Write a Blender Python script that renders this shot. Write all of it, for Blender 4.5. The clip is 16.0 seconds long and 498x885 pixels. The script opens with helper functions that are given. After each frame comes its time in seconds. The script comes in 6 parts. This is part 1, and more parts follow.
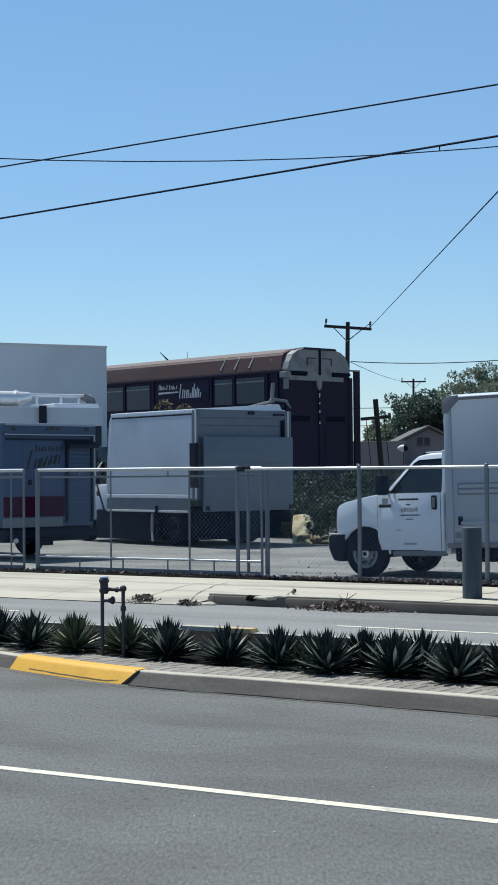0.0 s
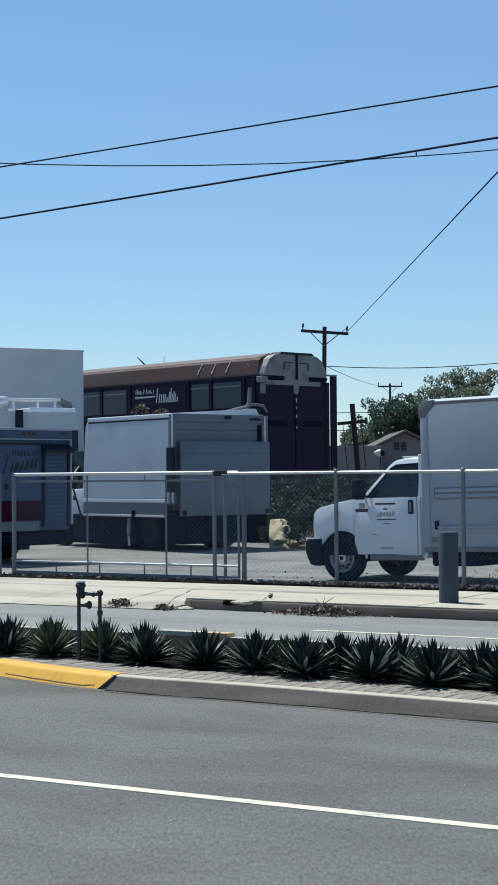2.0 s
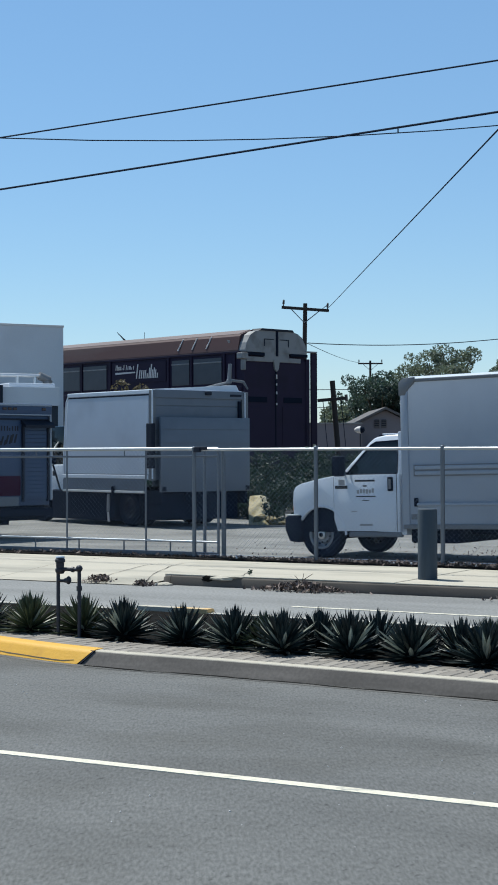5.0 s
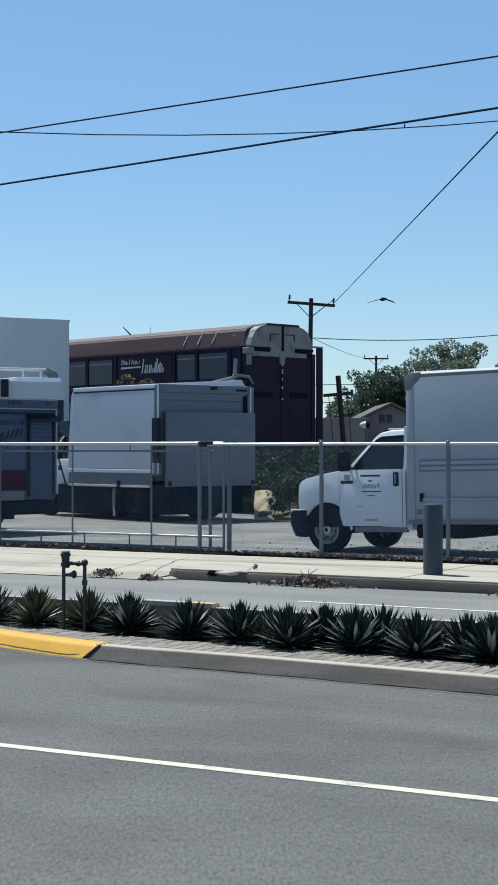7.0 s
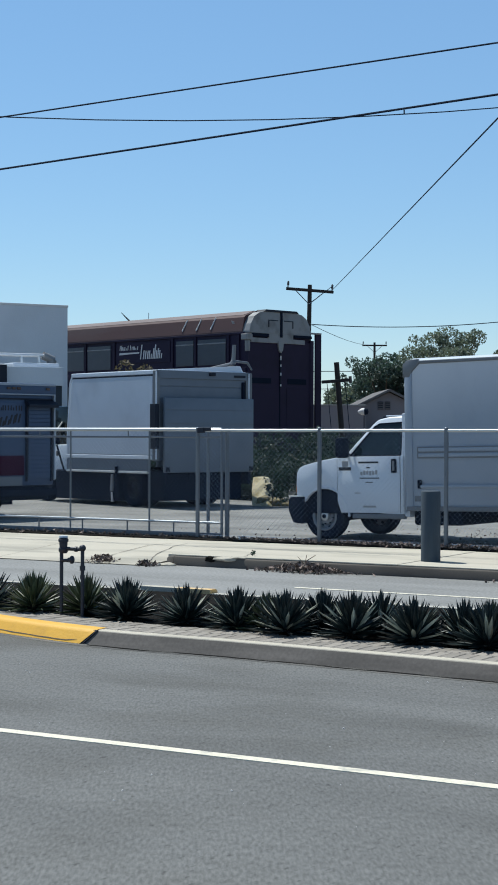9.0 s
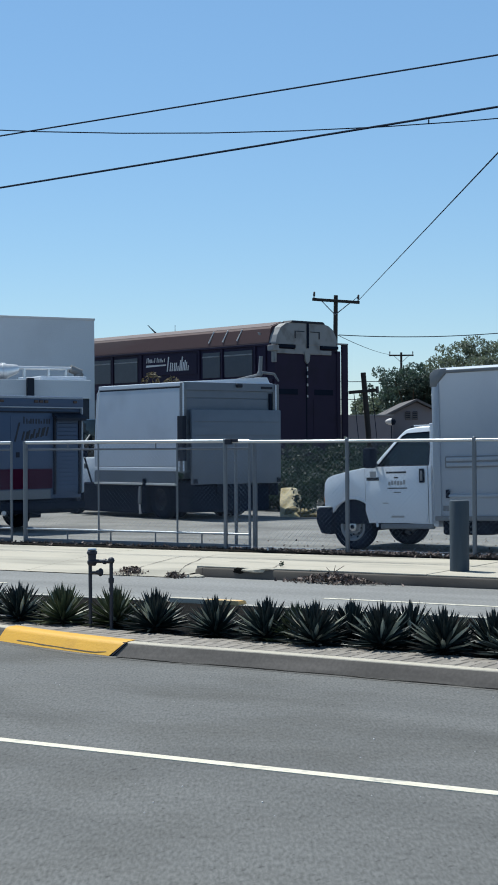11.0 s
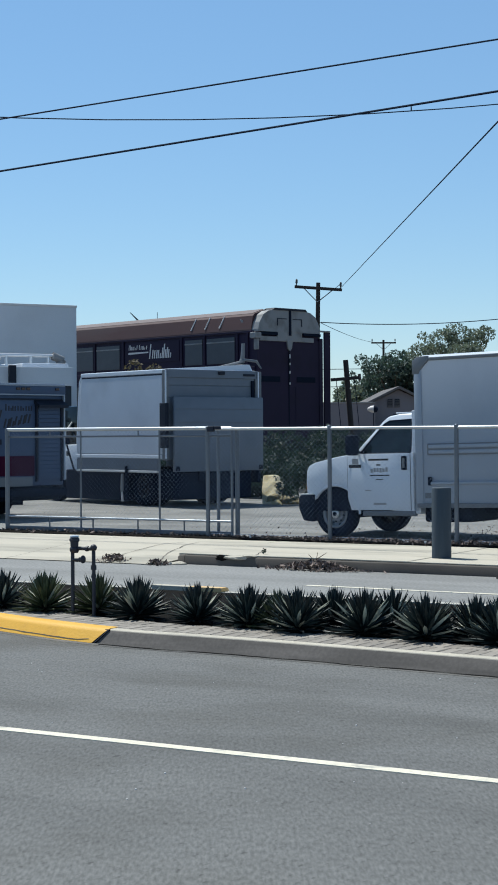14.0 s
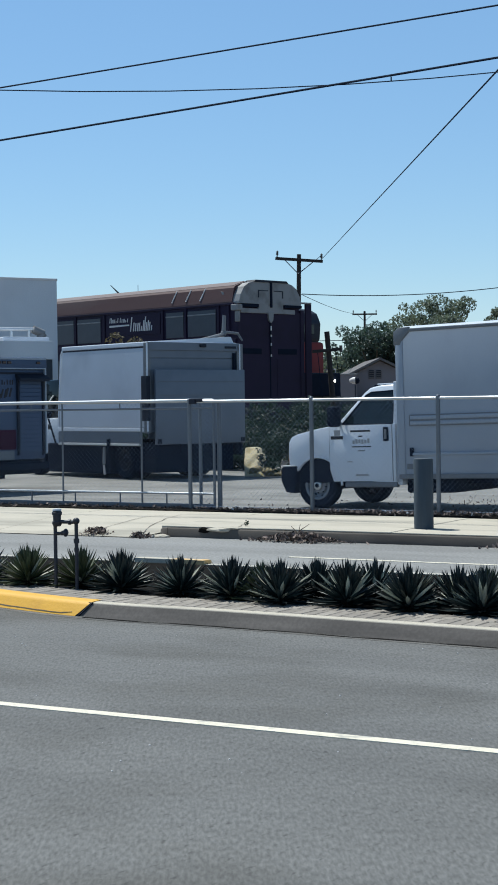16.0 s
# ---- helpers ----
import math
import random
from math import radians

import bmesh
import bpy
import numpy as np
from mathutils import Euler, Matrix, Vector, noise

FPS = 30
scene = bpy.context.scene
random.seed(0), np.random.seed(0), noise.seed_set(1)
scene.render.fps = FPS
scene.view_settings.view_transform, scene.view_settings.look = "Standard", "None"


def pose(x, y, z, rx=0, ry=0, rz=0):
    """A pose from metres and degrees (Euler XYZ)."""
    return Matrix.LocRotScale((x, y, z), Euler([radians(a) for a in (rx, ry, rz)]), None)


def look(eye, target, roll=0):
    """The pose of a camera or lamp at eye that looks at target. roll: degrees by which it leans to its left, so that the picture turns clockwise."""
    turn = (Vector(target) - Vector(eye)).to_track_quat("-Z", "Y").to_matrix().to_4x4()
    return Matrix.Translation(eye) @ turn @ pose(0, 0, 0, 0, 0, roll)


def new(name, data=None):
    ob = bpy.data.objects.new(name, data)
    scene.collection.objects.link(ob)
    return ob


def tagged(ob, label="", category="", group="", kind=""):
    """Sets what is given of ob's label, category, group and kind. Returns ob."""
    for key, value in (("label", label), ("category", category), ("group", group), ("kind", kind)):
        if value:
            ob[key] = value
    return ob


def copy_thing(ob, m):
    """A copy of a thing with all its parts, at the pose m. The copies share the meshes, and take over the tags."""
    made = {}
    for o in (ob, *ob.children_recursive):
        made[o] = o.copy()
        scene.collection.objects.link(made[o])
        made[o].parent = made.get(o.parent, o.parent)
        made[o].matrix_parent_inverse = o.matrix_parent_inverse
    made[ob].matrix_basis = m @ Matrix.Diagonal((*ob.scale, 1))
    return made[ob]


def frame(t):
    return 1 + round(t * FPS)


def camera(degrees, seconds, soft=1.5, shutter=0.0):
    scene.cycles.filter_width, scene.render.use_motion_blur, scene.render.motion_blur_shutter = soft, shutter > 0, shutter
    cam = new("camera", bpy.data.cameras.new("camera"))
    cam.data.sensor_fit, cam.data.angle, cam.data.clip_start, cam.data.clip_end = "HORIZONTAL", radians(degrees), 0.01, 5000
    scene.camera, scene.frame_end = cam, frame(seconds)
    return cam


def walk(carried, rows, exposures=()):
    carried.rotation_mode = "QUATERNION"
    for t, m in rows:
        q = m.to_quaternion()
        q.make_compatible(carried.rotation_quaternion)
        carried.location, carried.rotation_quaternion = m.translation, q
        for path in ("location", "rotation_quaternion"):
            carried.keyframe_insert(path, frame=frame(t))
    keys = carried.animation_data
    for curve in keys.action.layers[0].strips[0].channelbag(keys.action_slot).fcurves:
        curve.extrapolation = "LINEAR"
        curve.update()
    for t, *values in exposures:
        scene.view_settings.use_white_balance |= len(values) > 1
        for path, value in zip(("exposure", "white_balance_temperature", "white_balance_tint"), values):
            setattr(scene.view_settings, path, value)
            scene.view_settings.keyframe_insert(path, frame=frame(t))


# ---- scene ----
cam = camera(17.6, 16.0, soft=1.75)
EYE = 1.65
# seconds, yaw, pitch, roll: the camera is held by hand on one spot; it turns and sinks by a finger's width
ROWS = [
    (0.0, 31.005, 1.114, 0.460), (0.5, 31.147, 1.329, 0.415), (1.0, 31.037, 1.469, 0.383), (1.5, 30.682, 1.467, 0.385),
    (2.0, 30.179, 1.270, 0.446), (2.5, 29.783, 0.939, 0.428), (3.0, 29.495, 0.632, 0.382), (3.5, 29.321, 0.438, 0.358),
    (4.0, 29.307, 0.395, 0.277), (4.5, 29.398, 0.448, 0.232), (7.0, 29.656, 0.247, 0.030), (7.5, 29.611, 0.100, -0.004),
    (8.0, 29.556, -0.071, -0.074), (8.5, 29.529, -0.197, -0.101), (9.0, 29.588, -0.238, -0.176), (9.5, 29.823, -0.178, -0.096),
    (10.0, 30.155, -0.074, 0.073), (12.5, 30.741, 0.352, 0.444), (13.0, 30.406, 0.229, 0.437), (13.5, 30.104, 0.004, 0.403),
    (14.0, 29.931, -0.286, 0.329), (14.5, 29.820, -0.575, 0.480), (15.0, 29.705, -0.867, 0.640), (15.5, 29.535, -1.117, 0.740),
    (16.0, 29.280, -1.278, 0.728),
]
walk(cam, [(t, pose(-0.0006 * t, 0, EYE + 0.0088 - 0.0009 * t, 90 + p, r, y)) for t, y, p, r in ROWS],
     exposures=[(0.0, 0.36, 6250, 4), (16.0, 0.36, 6250, 4)])

# ---- world, sun ----
SUN_UP, SUN_TO = 64.0, (-0.955, 0.263)      # elevation; horizontal direction towards the sun
world = bpy.data.worlds.new("sky")
scene.world = world
world.use_nodes = True
wn, wl = world.node_tree.nodes, world.node_tree.links
sky = wn.new("ShaderNodeTexSky")
sky.sky_type, sky.sun_disc = "NISHITA", False
sky.sun_elevation, sky.sun_rotation = radians(SUN_UP), math.atan2(SUN_TO[0], SUN_TO[1])
sky.air_density, sky.dust_density, sky.ozone_density = 1.0, 0.0, 3.0
tint = wn.new("ShaderNodeHueSaturation")
tint.inputs["Saturation"].default_value, tint.inputs["Value"].default_value = 1.15, 1.0
wl.new(sky.outputs[0], tint.inputs["Color"])
veil = wn.new("ShaderNodeMix")          # a thin summer haze that evens the sky out
veil.data_type = "RGBA"
veil.inputs["Factor"].default_value = 0.31
veil.inputs["B"].default_value = (3.5, 5.6, 8.9, 1)
wl.new(tint.outputs[0], veil.inputs["A"])
way, up, deep = wn.new("ShaderNodeTexCoord"), wn.new("ShaderNodeSeparateXYZ"), wn.new("ShaderNodeMapRange")
deep.interpolation_type = "SMOOTHSTEP"  # the clear sky deepens steadily towards the zenith
deep.inputs["From Min"].default_value, deep.inputs["From Max"].default_value = 0.25, 1.0
deep.inputs["To Min"].default_value, deep.inputs["To Max"].default_value = 1.0, 0.36
clear = wn.new("ShaderNodeVectorMath")
clear.operation = "SCALE"
wl.new(way.outputs["Generated"], up.inputs[0])
wl.new(up.outputs["Z"], deep.inputs["Value"])
wl.new(veil.outputs["Result"], clear.inputs[0])
wl.new(deep.outputs[0], clear.inputs["Scale"])
wl.new(clear.outputs[0], wn["Background"].inputs["Color"])
wn["Background"].inputs["Strength"].default_value = 0.085
sun = new("sun", bpy.data.lights.new("sun", "SUN"))
sun.data.energy, sun.data.angle, sun.data.color = 4.1, radians(0.53), (1.0, 0.965, 0.905)
s_c = math.cos(radians(SUN_UP))
sun.matrix_world = look((SUN_TO[0] * s_c * 60, SUN_TO[1] * s_c * 60, math.sin(radians(SUN_UP)) * 60), (0, 0, 0))


# ---- materials ----
def mat(name, color, rough=0.6, metal=0.0, var=0.12, scale=3.0, grain=0.06, gscale=60.0, bump=0.0, per=0.0,
        stain=None, stain_at=0.6, stain_scale=1.2, stretch=(1, 1, 1), spec=0.5, island=0.0, brushed=False, pits=0.0, streaks=0.0):
    """Principled surface with a broad and a fine variation, an optional stain colour and a fine relief."""
    m = bpy.data.materials.new(name)
    m.use_nodes = True
    n, l = m.node_tree.nodes, m.node_tree.links
    b = n["Principled BSDF"]
    tc, mp = n.new("ShaderNodeTexCoord"), n.new("ShaderNodeMapping")
    mp.inputs["Scale"].default_value = stretch
    l.new(tc.outputs["Object"], mp.inputs["Vector"])
    big, fine = n.new("ShaderNodeTexNoise"), n.new("ShaderNodeTexNoise")
    big.inputs["Scale"].default_value, big.inputs["Detail"].default_value = scale, 5
    fine.inputs["Scale"].default_value, fine.inputs["Detail"].default_value = gscale, 3
    l.new(mp.outputs[0], big.inputs["Vector"])
    if brushed:                             # grain drawn out along one direction
        fm = n.new("ShaderNodeMapping")
        fm.vector_type = "TEXTURE"
        fm.inputs["Rotation"].default_value, fm.inputs["Scale"].default_value = (0, 0, radians(31)), (1, 4, 1)
        l.new(tc.outputs["Object"], fm.inputs["Vector"])
        l.new(fm.outputs[0], fine.inputs["Vector"])
    else:
        l.new(tc.outputs["Object"], fine.inputs["Vector"])
    a = n.new("ShaderNodeMath"); a.operation = "MULTIPLY_ADD"
    a.inputs[1].default_value, a.inputs[2].default_value = 2 * var, 1 - var
    l.new(big.outputs["Fac"], a.inputs[0])
    c = n.new("ShaderNodeMath"); c.operation = "MULTIPLY_ADD"
    c.inputs[1].default_value, c.inputs[2].default_value = 2 * grain, 1 - grain
    l.new(fine.outputs["Fac"], c.inputs[0])
    k = n.new("ShaderNodeMath"); k.operation = "MULTIPLY"
    l.new(a.outputs[0], k.inputs[0]); l.new(c.outputs[0], k.inputs[1])
    last = k
    for src, amount in (("info", per), ("island", island)):
        if amount:
            o = n.new("ShaderNodeObjectInfo") if src == "info" else n.new("ShaderNodeNewGeometry")
            r = n.new("ShaderNodeMath"); r.operation = "MULTIPLY_ADD"
            r.inputs[1].default_value, r.inputs[2].default_value = 2 * amount, 1 - amount
            l.new(o.outputs["Random" if src == "info" else "Random Per Island"], r.inputs[0])
            k2 = n.new("ShaderNodeMath"); k2.operation = "MULTIPLY"
            l.new(last.outputs[0], k2.inputs[0]); l.new(r.outputs[0], k2.inputs[1])
            last = k2
    for amount, size, lo, hi, squeeze in ((pits, 34.0, 0.6, 0.74, (1, 0.4, 1)), (streaks, 0.9, 0.47, 0.62, (0.35, 1.6, 1))):
        if amount:                          # dark pits in the surface; long worn streaks along it
            pm, pn, pr = n.new("ShaderNodeMapping"), n.new("ShaderNodeTexNoise"), n.new("ShaderNodeMapRange")
            pm.inputs["Scale"].default_value = squeeze
            pn.inputs["Scale"].default_value, pn.inputs["Detail"].default_value = size, 4
            pr.inputs["From Min"].default_value, pr.inputs["From Max"].default_value = lo, hi
            pr.inputs["To Min"].default_value, pr.inputs["To Max"].default_value = 1.0, 1.0 - amount
            l.new(tc.outputs["Object"], pm.inputs["Vector"])
            l.new(pm.outputs[0], pn.inputs["Vector"])
            l.new(pn.outputs["Fac"], pr.inputs["Value"])
            k3 = n.new("ShaderNodeMath"); k3.operation = "MULTIPLY"
            l.new(last.outputs[0], k3.inputs[0]); l.new(pr.outputs[0], k3.inputs[1])
            last = k3
    base = n.new("ShaderNodeVectorMath"); base.operation = "SCALE"
    if stain:
        sn = n.new("ShaderNodeTexNoise")
        sn.inputs["Scale"].default_value, sn.inputs["Detail"].default_value = stain_scale, 6
        l.new(mp.outputs[0], sn.inputs["Vector"])
        ramp = n.new("ShaderNodeValToRGB")
        ramp.color_ramp.elements[0].position, ramp.color_ramp.elements[1].position = stain_at - 0.08, stain_at + 0.1
        ramp.color_ramp.elements[0].color, ramp.color_ramp.elements[1].color = (*color, 1), (*stain, 1)
        l.new(sn.outputs["Fac"], ramp.inputs[0])
        l.new(ramp.outputs[0], base.inputs[0])
    else:
        base.inputs[0].default_value = color
    l.new(last.outputs[0], base.inputs["Scale"])
    l.new(base.outputs[0], b.inputs["Base Color"])
    b.inputs["Roughness"].default_value, b.inputs["Metallic"].default_value = rough, metal
    b.inputs["Specular IOR Level"].default_value = spec
    if bump:
        bp = n.new("ShaderNodeBump")
        bp.inputs["Strength"].default_value, bp.inputs["Distance"].default_value = min(1, bump), 0.02
        l.new(fine.outputs["Fac"], bp.inputs["Height"])
        l.new(bp.outputs[0], b.inputs["Normal"])
    return m


def leafy(name, color, through_color, per=0.0, island=0.0, rough=0.55):
    """A leaf surface that also lets some light through."""
    m = mat(name, color, rough, var=0.25, scale=0.8, per=per, island=island)
    n, l = m.node_tree.nodes, m.node_tree.links
    tr, mix = n.new("ShaderNodeBsdfTranslucent"), n.new("ShaderNodeMixShader")
    tr.inputs["Color"].default_value = (*through_color, 1)
    mix.inputs[0].default_value = 0.35
    l.new(n["Principled BSDF"].outputs[0], mix.inputs[1])
    l.new(tr.outputs[0], mix.inputs[2])
    l.new(mix.outputs[0], n["Material Output"].inputs["Surface"])
    return m


def glow(name, color, strength):
    m = mat(name, color)
    b = m.node_tree.nodes["Principled BSDF"]
    b.inputs["Emission Color"].default_value, b.inputs["Emission Strength"].default_value = (*color, 1), strength
    return m


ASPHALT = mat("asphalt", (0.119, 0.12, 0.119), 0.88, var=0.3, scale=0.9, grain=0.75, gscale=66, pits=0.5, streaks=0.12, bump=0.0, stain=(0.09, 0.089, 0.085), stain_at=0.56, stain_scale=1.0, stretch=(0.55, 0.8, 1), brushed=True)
ASPHALT_FAR = mat("worn_asphalt", (0.215, 0.215, 0.213), 0.85, streaks=0.15, var=0.3, scale=0.8, grain=0.6, gscale=30, bump=0.15, stretch=(0.25, 1.3, 1))
YARD = mat("yard_asphalt", (0.2, 0.198, 0.19), 0.9, pits=0.5, streaks=0.25, var=0.5, scale=0.6, grain=0.8, gscale=20, bump=0.5, stain=(0.13, 0.128, 0.125), stain_at=0.6, stain_scale=0.4)
EARTH = mat("earth", (0.17, 0.14, 0.1), 0.95, var=0.25, scale=0.3, grain=0.3, gscale=12, bump=0.6)
# near-black for the shade under the agaves; also fills cracks and dirt
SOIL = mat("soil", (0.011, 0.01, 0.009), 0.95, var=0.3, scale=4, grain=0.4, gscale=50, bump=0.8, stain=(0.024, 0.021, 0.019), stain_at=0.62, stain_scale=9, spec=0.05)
CONCRETE = mat("concrete", (0.45, 0.413, 0.345), 0.85, var=0.14, scale=1.1, grain=0.14, gscale=50, bump=0.1, stain=(0.31, 0.29, 0.245), stain_at=0.56, stain_scale=1.3, stretch=(0.35, 1.6, 1))
KERB = mat("kerb_concrete", (0.4, 0.385, 0.35), 0.85, var=0.15, scale=1.5, grain=0.15, gscale=60, bump=0.08, stain=(0.28, 0.27, 0.25), stain_at=0.55, stain_scale=2.2, stretch=(0.4, 1, 1))
GUTTER = mat("gutter_concrete", (0.115, 0.112, 0.106), 0.85, var=0.45, scale=1.6, grain=1.1, gscale=70, bump=0.3, stain=(0.085, 0.084, 0.082), stain_at=0.5, stain_scale=1.4, stretch=(0.5, 2, 1))
# kerb face: mottled, much darker and browner than the cream top
KERBFACE = mat("dark_mottled_kerb_face", (0.108, 0.097, 0.091), 0.85, streaks=0.2, var=0.5, scale=2.6, grain=0.35, gscale=40, bump=0.05, stain=(0.078, 0.07, 0.066), stain_at=0.53, stain_scale=1.7, stretch=(0.4, 4, 4))
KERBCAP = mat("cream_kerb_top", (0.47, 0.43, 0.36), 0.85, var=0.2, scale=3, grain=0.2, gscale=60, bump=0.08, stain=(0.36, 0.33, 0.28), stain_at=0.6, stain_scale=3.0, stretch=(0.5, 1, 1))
# far kerb and crack lines: dark brown, mottled, below the paler slabs
KERBDARK = mat("dark_mottled_kerb", (0.1, 0.086, 0.074), 0.85, var=0.25, scale=1.5, grain=0.2, gscale=60, bump=0.05, stain=(0.06, 0.052, 0.047), stain_at=0.55, stain_scale=1.2, stretch=(0.5, 2, 2))
YELLOW = mat("yellow_kerb_paint", (0.68, 0.37, 0.035), 0.6, var=0.08, scale=2.5, grain=0.08, gscale=50, bump=0.15, stain=(0.58, 0.31, 0.035), stain_at=0.68, stain_scale=3)
LINE = mat("road_paint", (0.66, 0.61, 0.5), 0.7, var=0.14, scale=5, grain=0.25, gscale=60, stain=(0.36, 0.35, 0.32), stain_at=0.62, stain_scale=9)
PAVER = mat("paver", (0.25, 0.225, 0.2), 0.85, var=0.15, scale=6, grain=0.15, gscale=70, bump=0.3, per=0.18)
KERBWORN = mat("worn_orange_kerb", (0.55, 0.47, 0.34), 0.8, var=0.2, scale=4, grain=0.15, stain=(0.6, 0.38, 0.15), stain_at=0.5, stain_scale=4)
GALV = mat("galvanised_steel", (0.125, 0.145, 0.175), 0.42, 0.5, var=0.1, scale=6, grain=0.05)
# lighter copy of the steel: the sun's highlight on the rails is in its colour
GALV_SUNLIT = mat("sunlit_galvanised_rail", (0.4, 0.425, 0.46), 0.35, 0.6, var=0.1, scale=6, grain=0.05)
WIRE = mat("fence_wire", (0.17, 0.235, 0.34), 0.6, 0.2, var=0.1)
BOLLARD = mat("grey_bollard_paint", (0.036, 0.054, 0.074), 0.7, var=0.12, scale=5, grain=0.06, stain=(0.031, 0.045, 0.06), stain_at=0.6, stain_scale=4, stretch=(4, 4, 0.4))
BLACK = mat("black_rubber", (0.007, 0.012, 0.025), 0.9, var=0.2, spec=0.1)
DARKMETAL = mat("dark_metal", (0.011, 0.016, 0.03), 0.6, 0.1, var=0.2, spec=0.3)
# the whites' blue carries shade, and box panels are darkened for it
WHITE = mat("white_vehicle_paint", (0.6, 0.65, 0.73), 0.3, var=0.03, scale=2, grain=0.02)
BOXWHITE = mat("shade_toned_white_panel", (0.275, 0.318, 0.385), 0.45, var=0.06, scale=0.9, grain=0.03, stain=(0.24, 0.28, 0.342), stain_at=0.66, stain_scale=1.1, stretch=(1, 1, 0.5))
ALU = mat("aluminium", (0.55, 0.56, 0.57), 0.42, 0.7, var=0.1, scale=4)
GREYPANEL = mat("grey_lift_plate", (0.13, 0.155, 0.195), 0.5, 0.1, var=0.12, scale=1.5, grain=0.06, stain=(0.112, 0.136, 0.173), stain_at=0.58, stain_scale=1.4)
MOULD = mat("grey_moulding", (0.14, 0.152, 0.17), 0.5, 0.2, var=0.08)
SIDEWHITE = mat("cool_white_side_board", (0.48, 0.535, 0.625), 0.4, var=0.09, scale=1.0, grain=0.03, stain=(0.42, 0.47, 0.555), stain_at=0.55, stain_scale=0.9)
GLASS = mat("dark_window_glass", (0.006, 0.012, 0.016), 0.08, 0.0, var=0.05, spec=0.4)
INK = mat("faded_black_print", (0.012, 0.014, 0.022), 0.6, var=0.2, scale=20)
INK_GREY = mat("grey_print", (0.3, 0.31, 0.33), 0.6, var=0.2, scale=20)
RIM = mat("grey_steel_rim", (0.24, 0.255, 0.28), 0.5, 0.2, var=0.15, scale=12)
AMBER = mat("amber_lens", (0.5, 0.16, 0.02), 0.2)
REDLENS = mat("red_lens", (0.03, 0.012, 0.014), 0.2)
REDPAINT = mat("dark_red_paint", (0.04, 0.003, 0.018), 0.8, var=0.1, spec=0.1)
# pale van: the dark blue of its shaded panels is put into this colour
STEPVAN = mat("shade_blue_van_panel", (0.05, 0.08, 0.145), 0.5, var=0.08, scale=1.5, spec=0.3, stain=(0.042, 0.066, 0.12), stain_at=0.62)
# on the warehouse this dark tone holds the shadow of the covered bay
DARKBAY = mat("dark_bay_wall", (0.028, 0.036, 0.05), 0.8, var=0.2)
STUCCO = mat("white_stucco", (0.6, 0.625, 0.665), 0.9, var=0.07, scale=0.5, grain=0.06, gscale=25, bump=0.2, stain=(0.54, 0.562, 0.6), stain_at=0.6, stain_scale=0.4)
SILVER = mat("silver_duct", (0.72, 0.74, 0.77), 0.38, 0.6, var=0.1, scale=5)
MAROON = mat("oxidised_maroon_steel", (0.017, 0.0115, 0.034), 0.7, 0.0, var=0.18, scale=0.9, grain=0.08, stain=(0.013, 0.009, 0.024), stain_at=0.58, stain_scale=0.8, stretch=(0.5, 1, 1), spec=0.25)
ROOFRUST = mat("rusted_roof_steel", (0.062, 0.027, 0.029), 0.7, 0.0, var=0.22, scale=0.7, grain=0.12, gscale=15, stain=(0.072, 0.047, 0.048), stain_at=0.55, stain_scale=0.5, stretch=(0.3, 2, 2))
# paler copy of the roof rust, for the sun on its top slopes
ROOFLIT = mat("sunlit_roof_top", (0.135, 0.1, 0.1), 0.65, 0.0, var=0.25, scale=0.6, grain=0.12, gscale=15, stain=(0.1, 0.07, 0.07), stain_at=0.62, stain_scale=0.6, stretch=(0.3, 2, 2))
SCREEN = mat("grey_screen_panel", (0.07, 0.077, 0.092), 0.55, 0.4, var=0.15, scale=3, grain=0.15, gscale=25)
PALEGREY = mat("weathered_grey_panel", (0.23, 0.235, 0.245), 0.6, 0.2, var=0.12, scale=1.6, stain=(0.15, 0.148, 0.152), stain_at=0.58, stain_scale=2)
PALEPAINT = mat("faded_white_paint", (0.62, 0.6, 0.6), 0.6, var=0.12, scale=4)
TIMBER = mat("weathered_pole_timber", (0.028, 0.024, 0.024), 0.9, var=0.2, scale=2, grain=0.2, gscale=30, bump=0.4, stretch=(4, 4, 0.4))
CABLE = mat("black_cable", (0.008, 0.016, 0.034), 0.9, spec=0.1)
CERAMIC = mat("brown_ceramic", (0.05, 0.04, 0.035), 0.3)
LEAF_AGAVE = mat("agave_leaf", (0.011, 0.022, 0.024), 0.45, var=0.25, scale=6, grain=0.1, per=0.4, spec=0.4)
# pale leaf colour that holds the glare of sunlit blades
LEAF_AGAVE_GLARE = mat("agave_leaf_glare", (0.36, 0.38, 0.31), 0.55, var=0.25, scale=6, grain=0.1, per=0.4, spec=0.4)
LEAF_AGAVE_LIGHT = mat("agave_leaf_yellow_green", (0.05, 0.066, 0.032), 0.45, var=0.2, scale=6, grain=0.08, per=0.35, spec=0.5)
LEAF_TREE = leafy("tree_leaf", (0.066, 0.102, 0.092), (0.07, 0.115, 0.078), island=0.7)
LEAF_PALE = leafy("pale_tree_leaf", (0.15, 0.18, 0.14), (0.15, 0.185, 0.115), island=0.7)
LEAF_BUSH = leafy("bush_leaf", (0.017, 0.037, 0.03), (0.02, 0.046, 0.027), island=0.7)
LEAF_DRY = leafy("dry_shrub_leaf", (0.14, 0.115, 0.07), (0.12, 0.1, 0.05), island=0.6)
DRYLEAF = mat("dry_leaf", (0.17, 0.13, 0.115), 0.85, var=0.4, scale=8, island=0.8)
BARK = mat("bark", (0.1, 0.08, 0.06), 0.9, var=0.25, scale=3, bump=0.5)
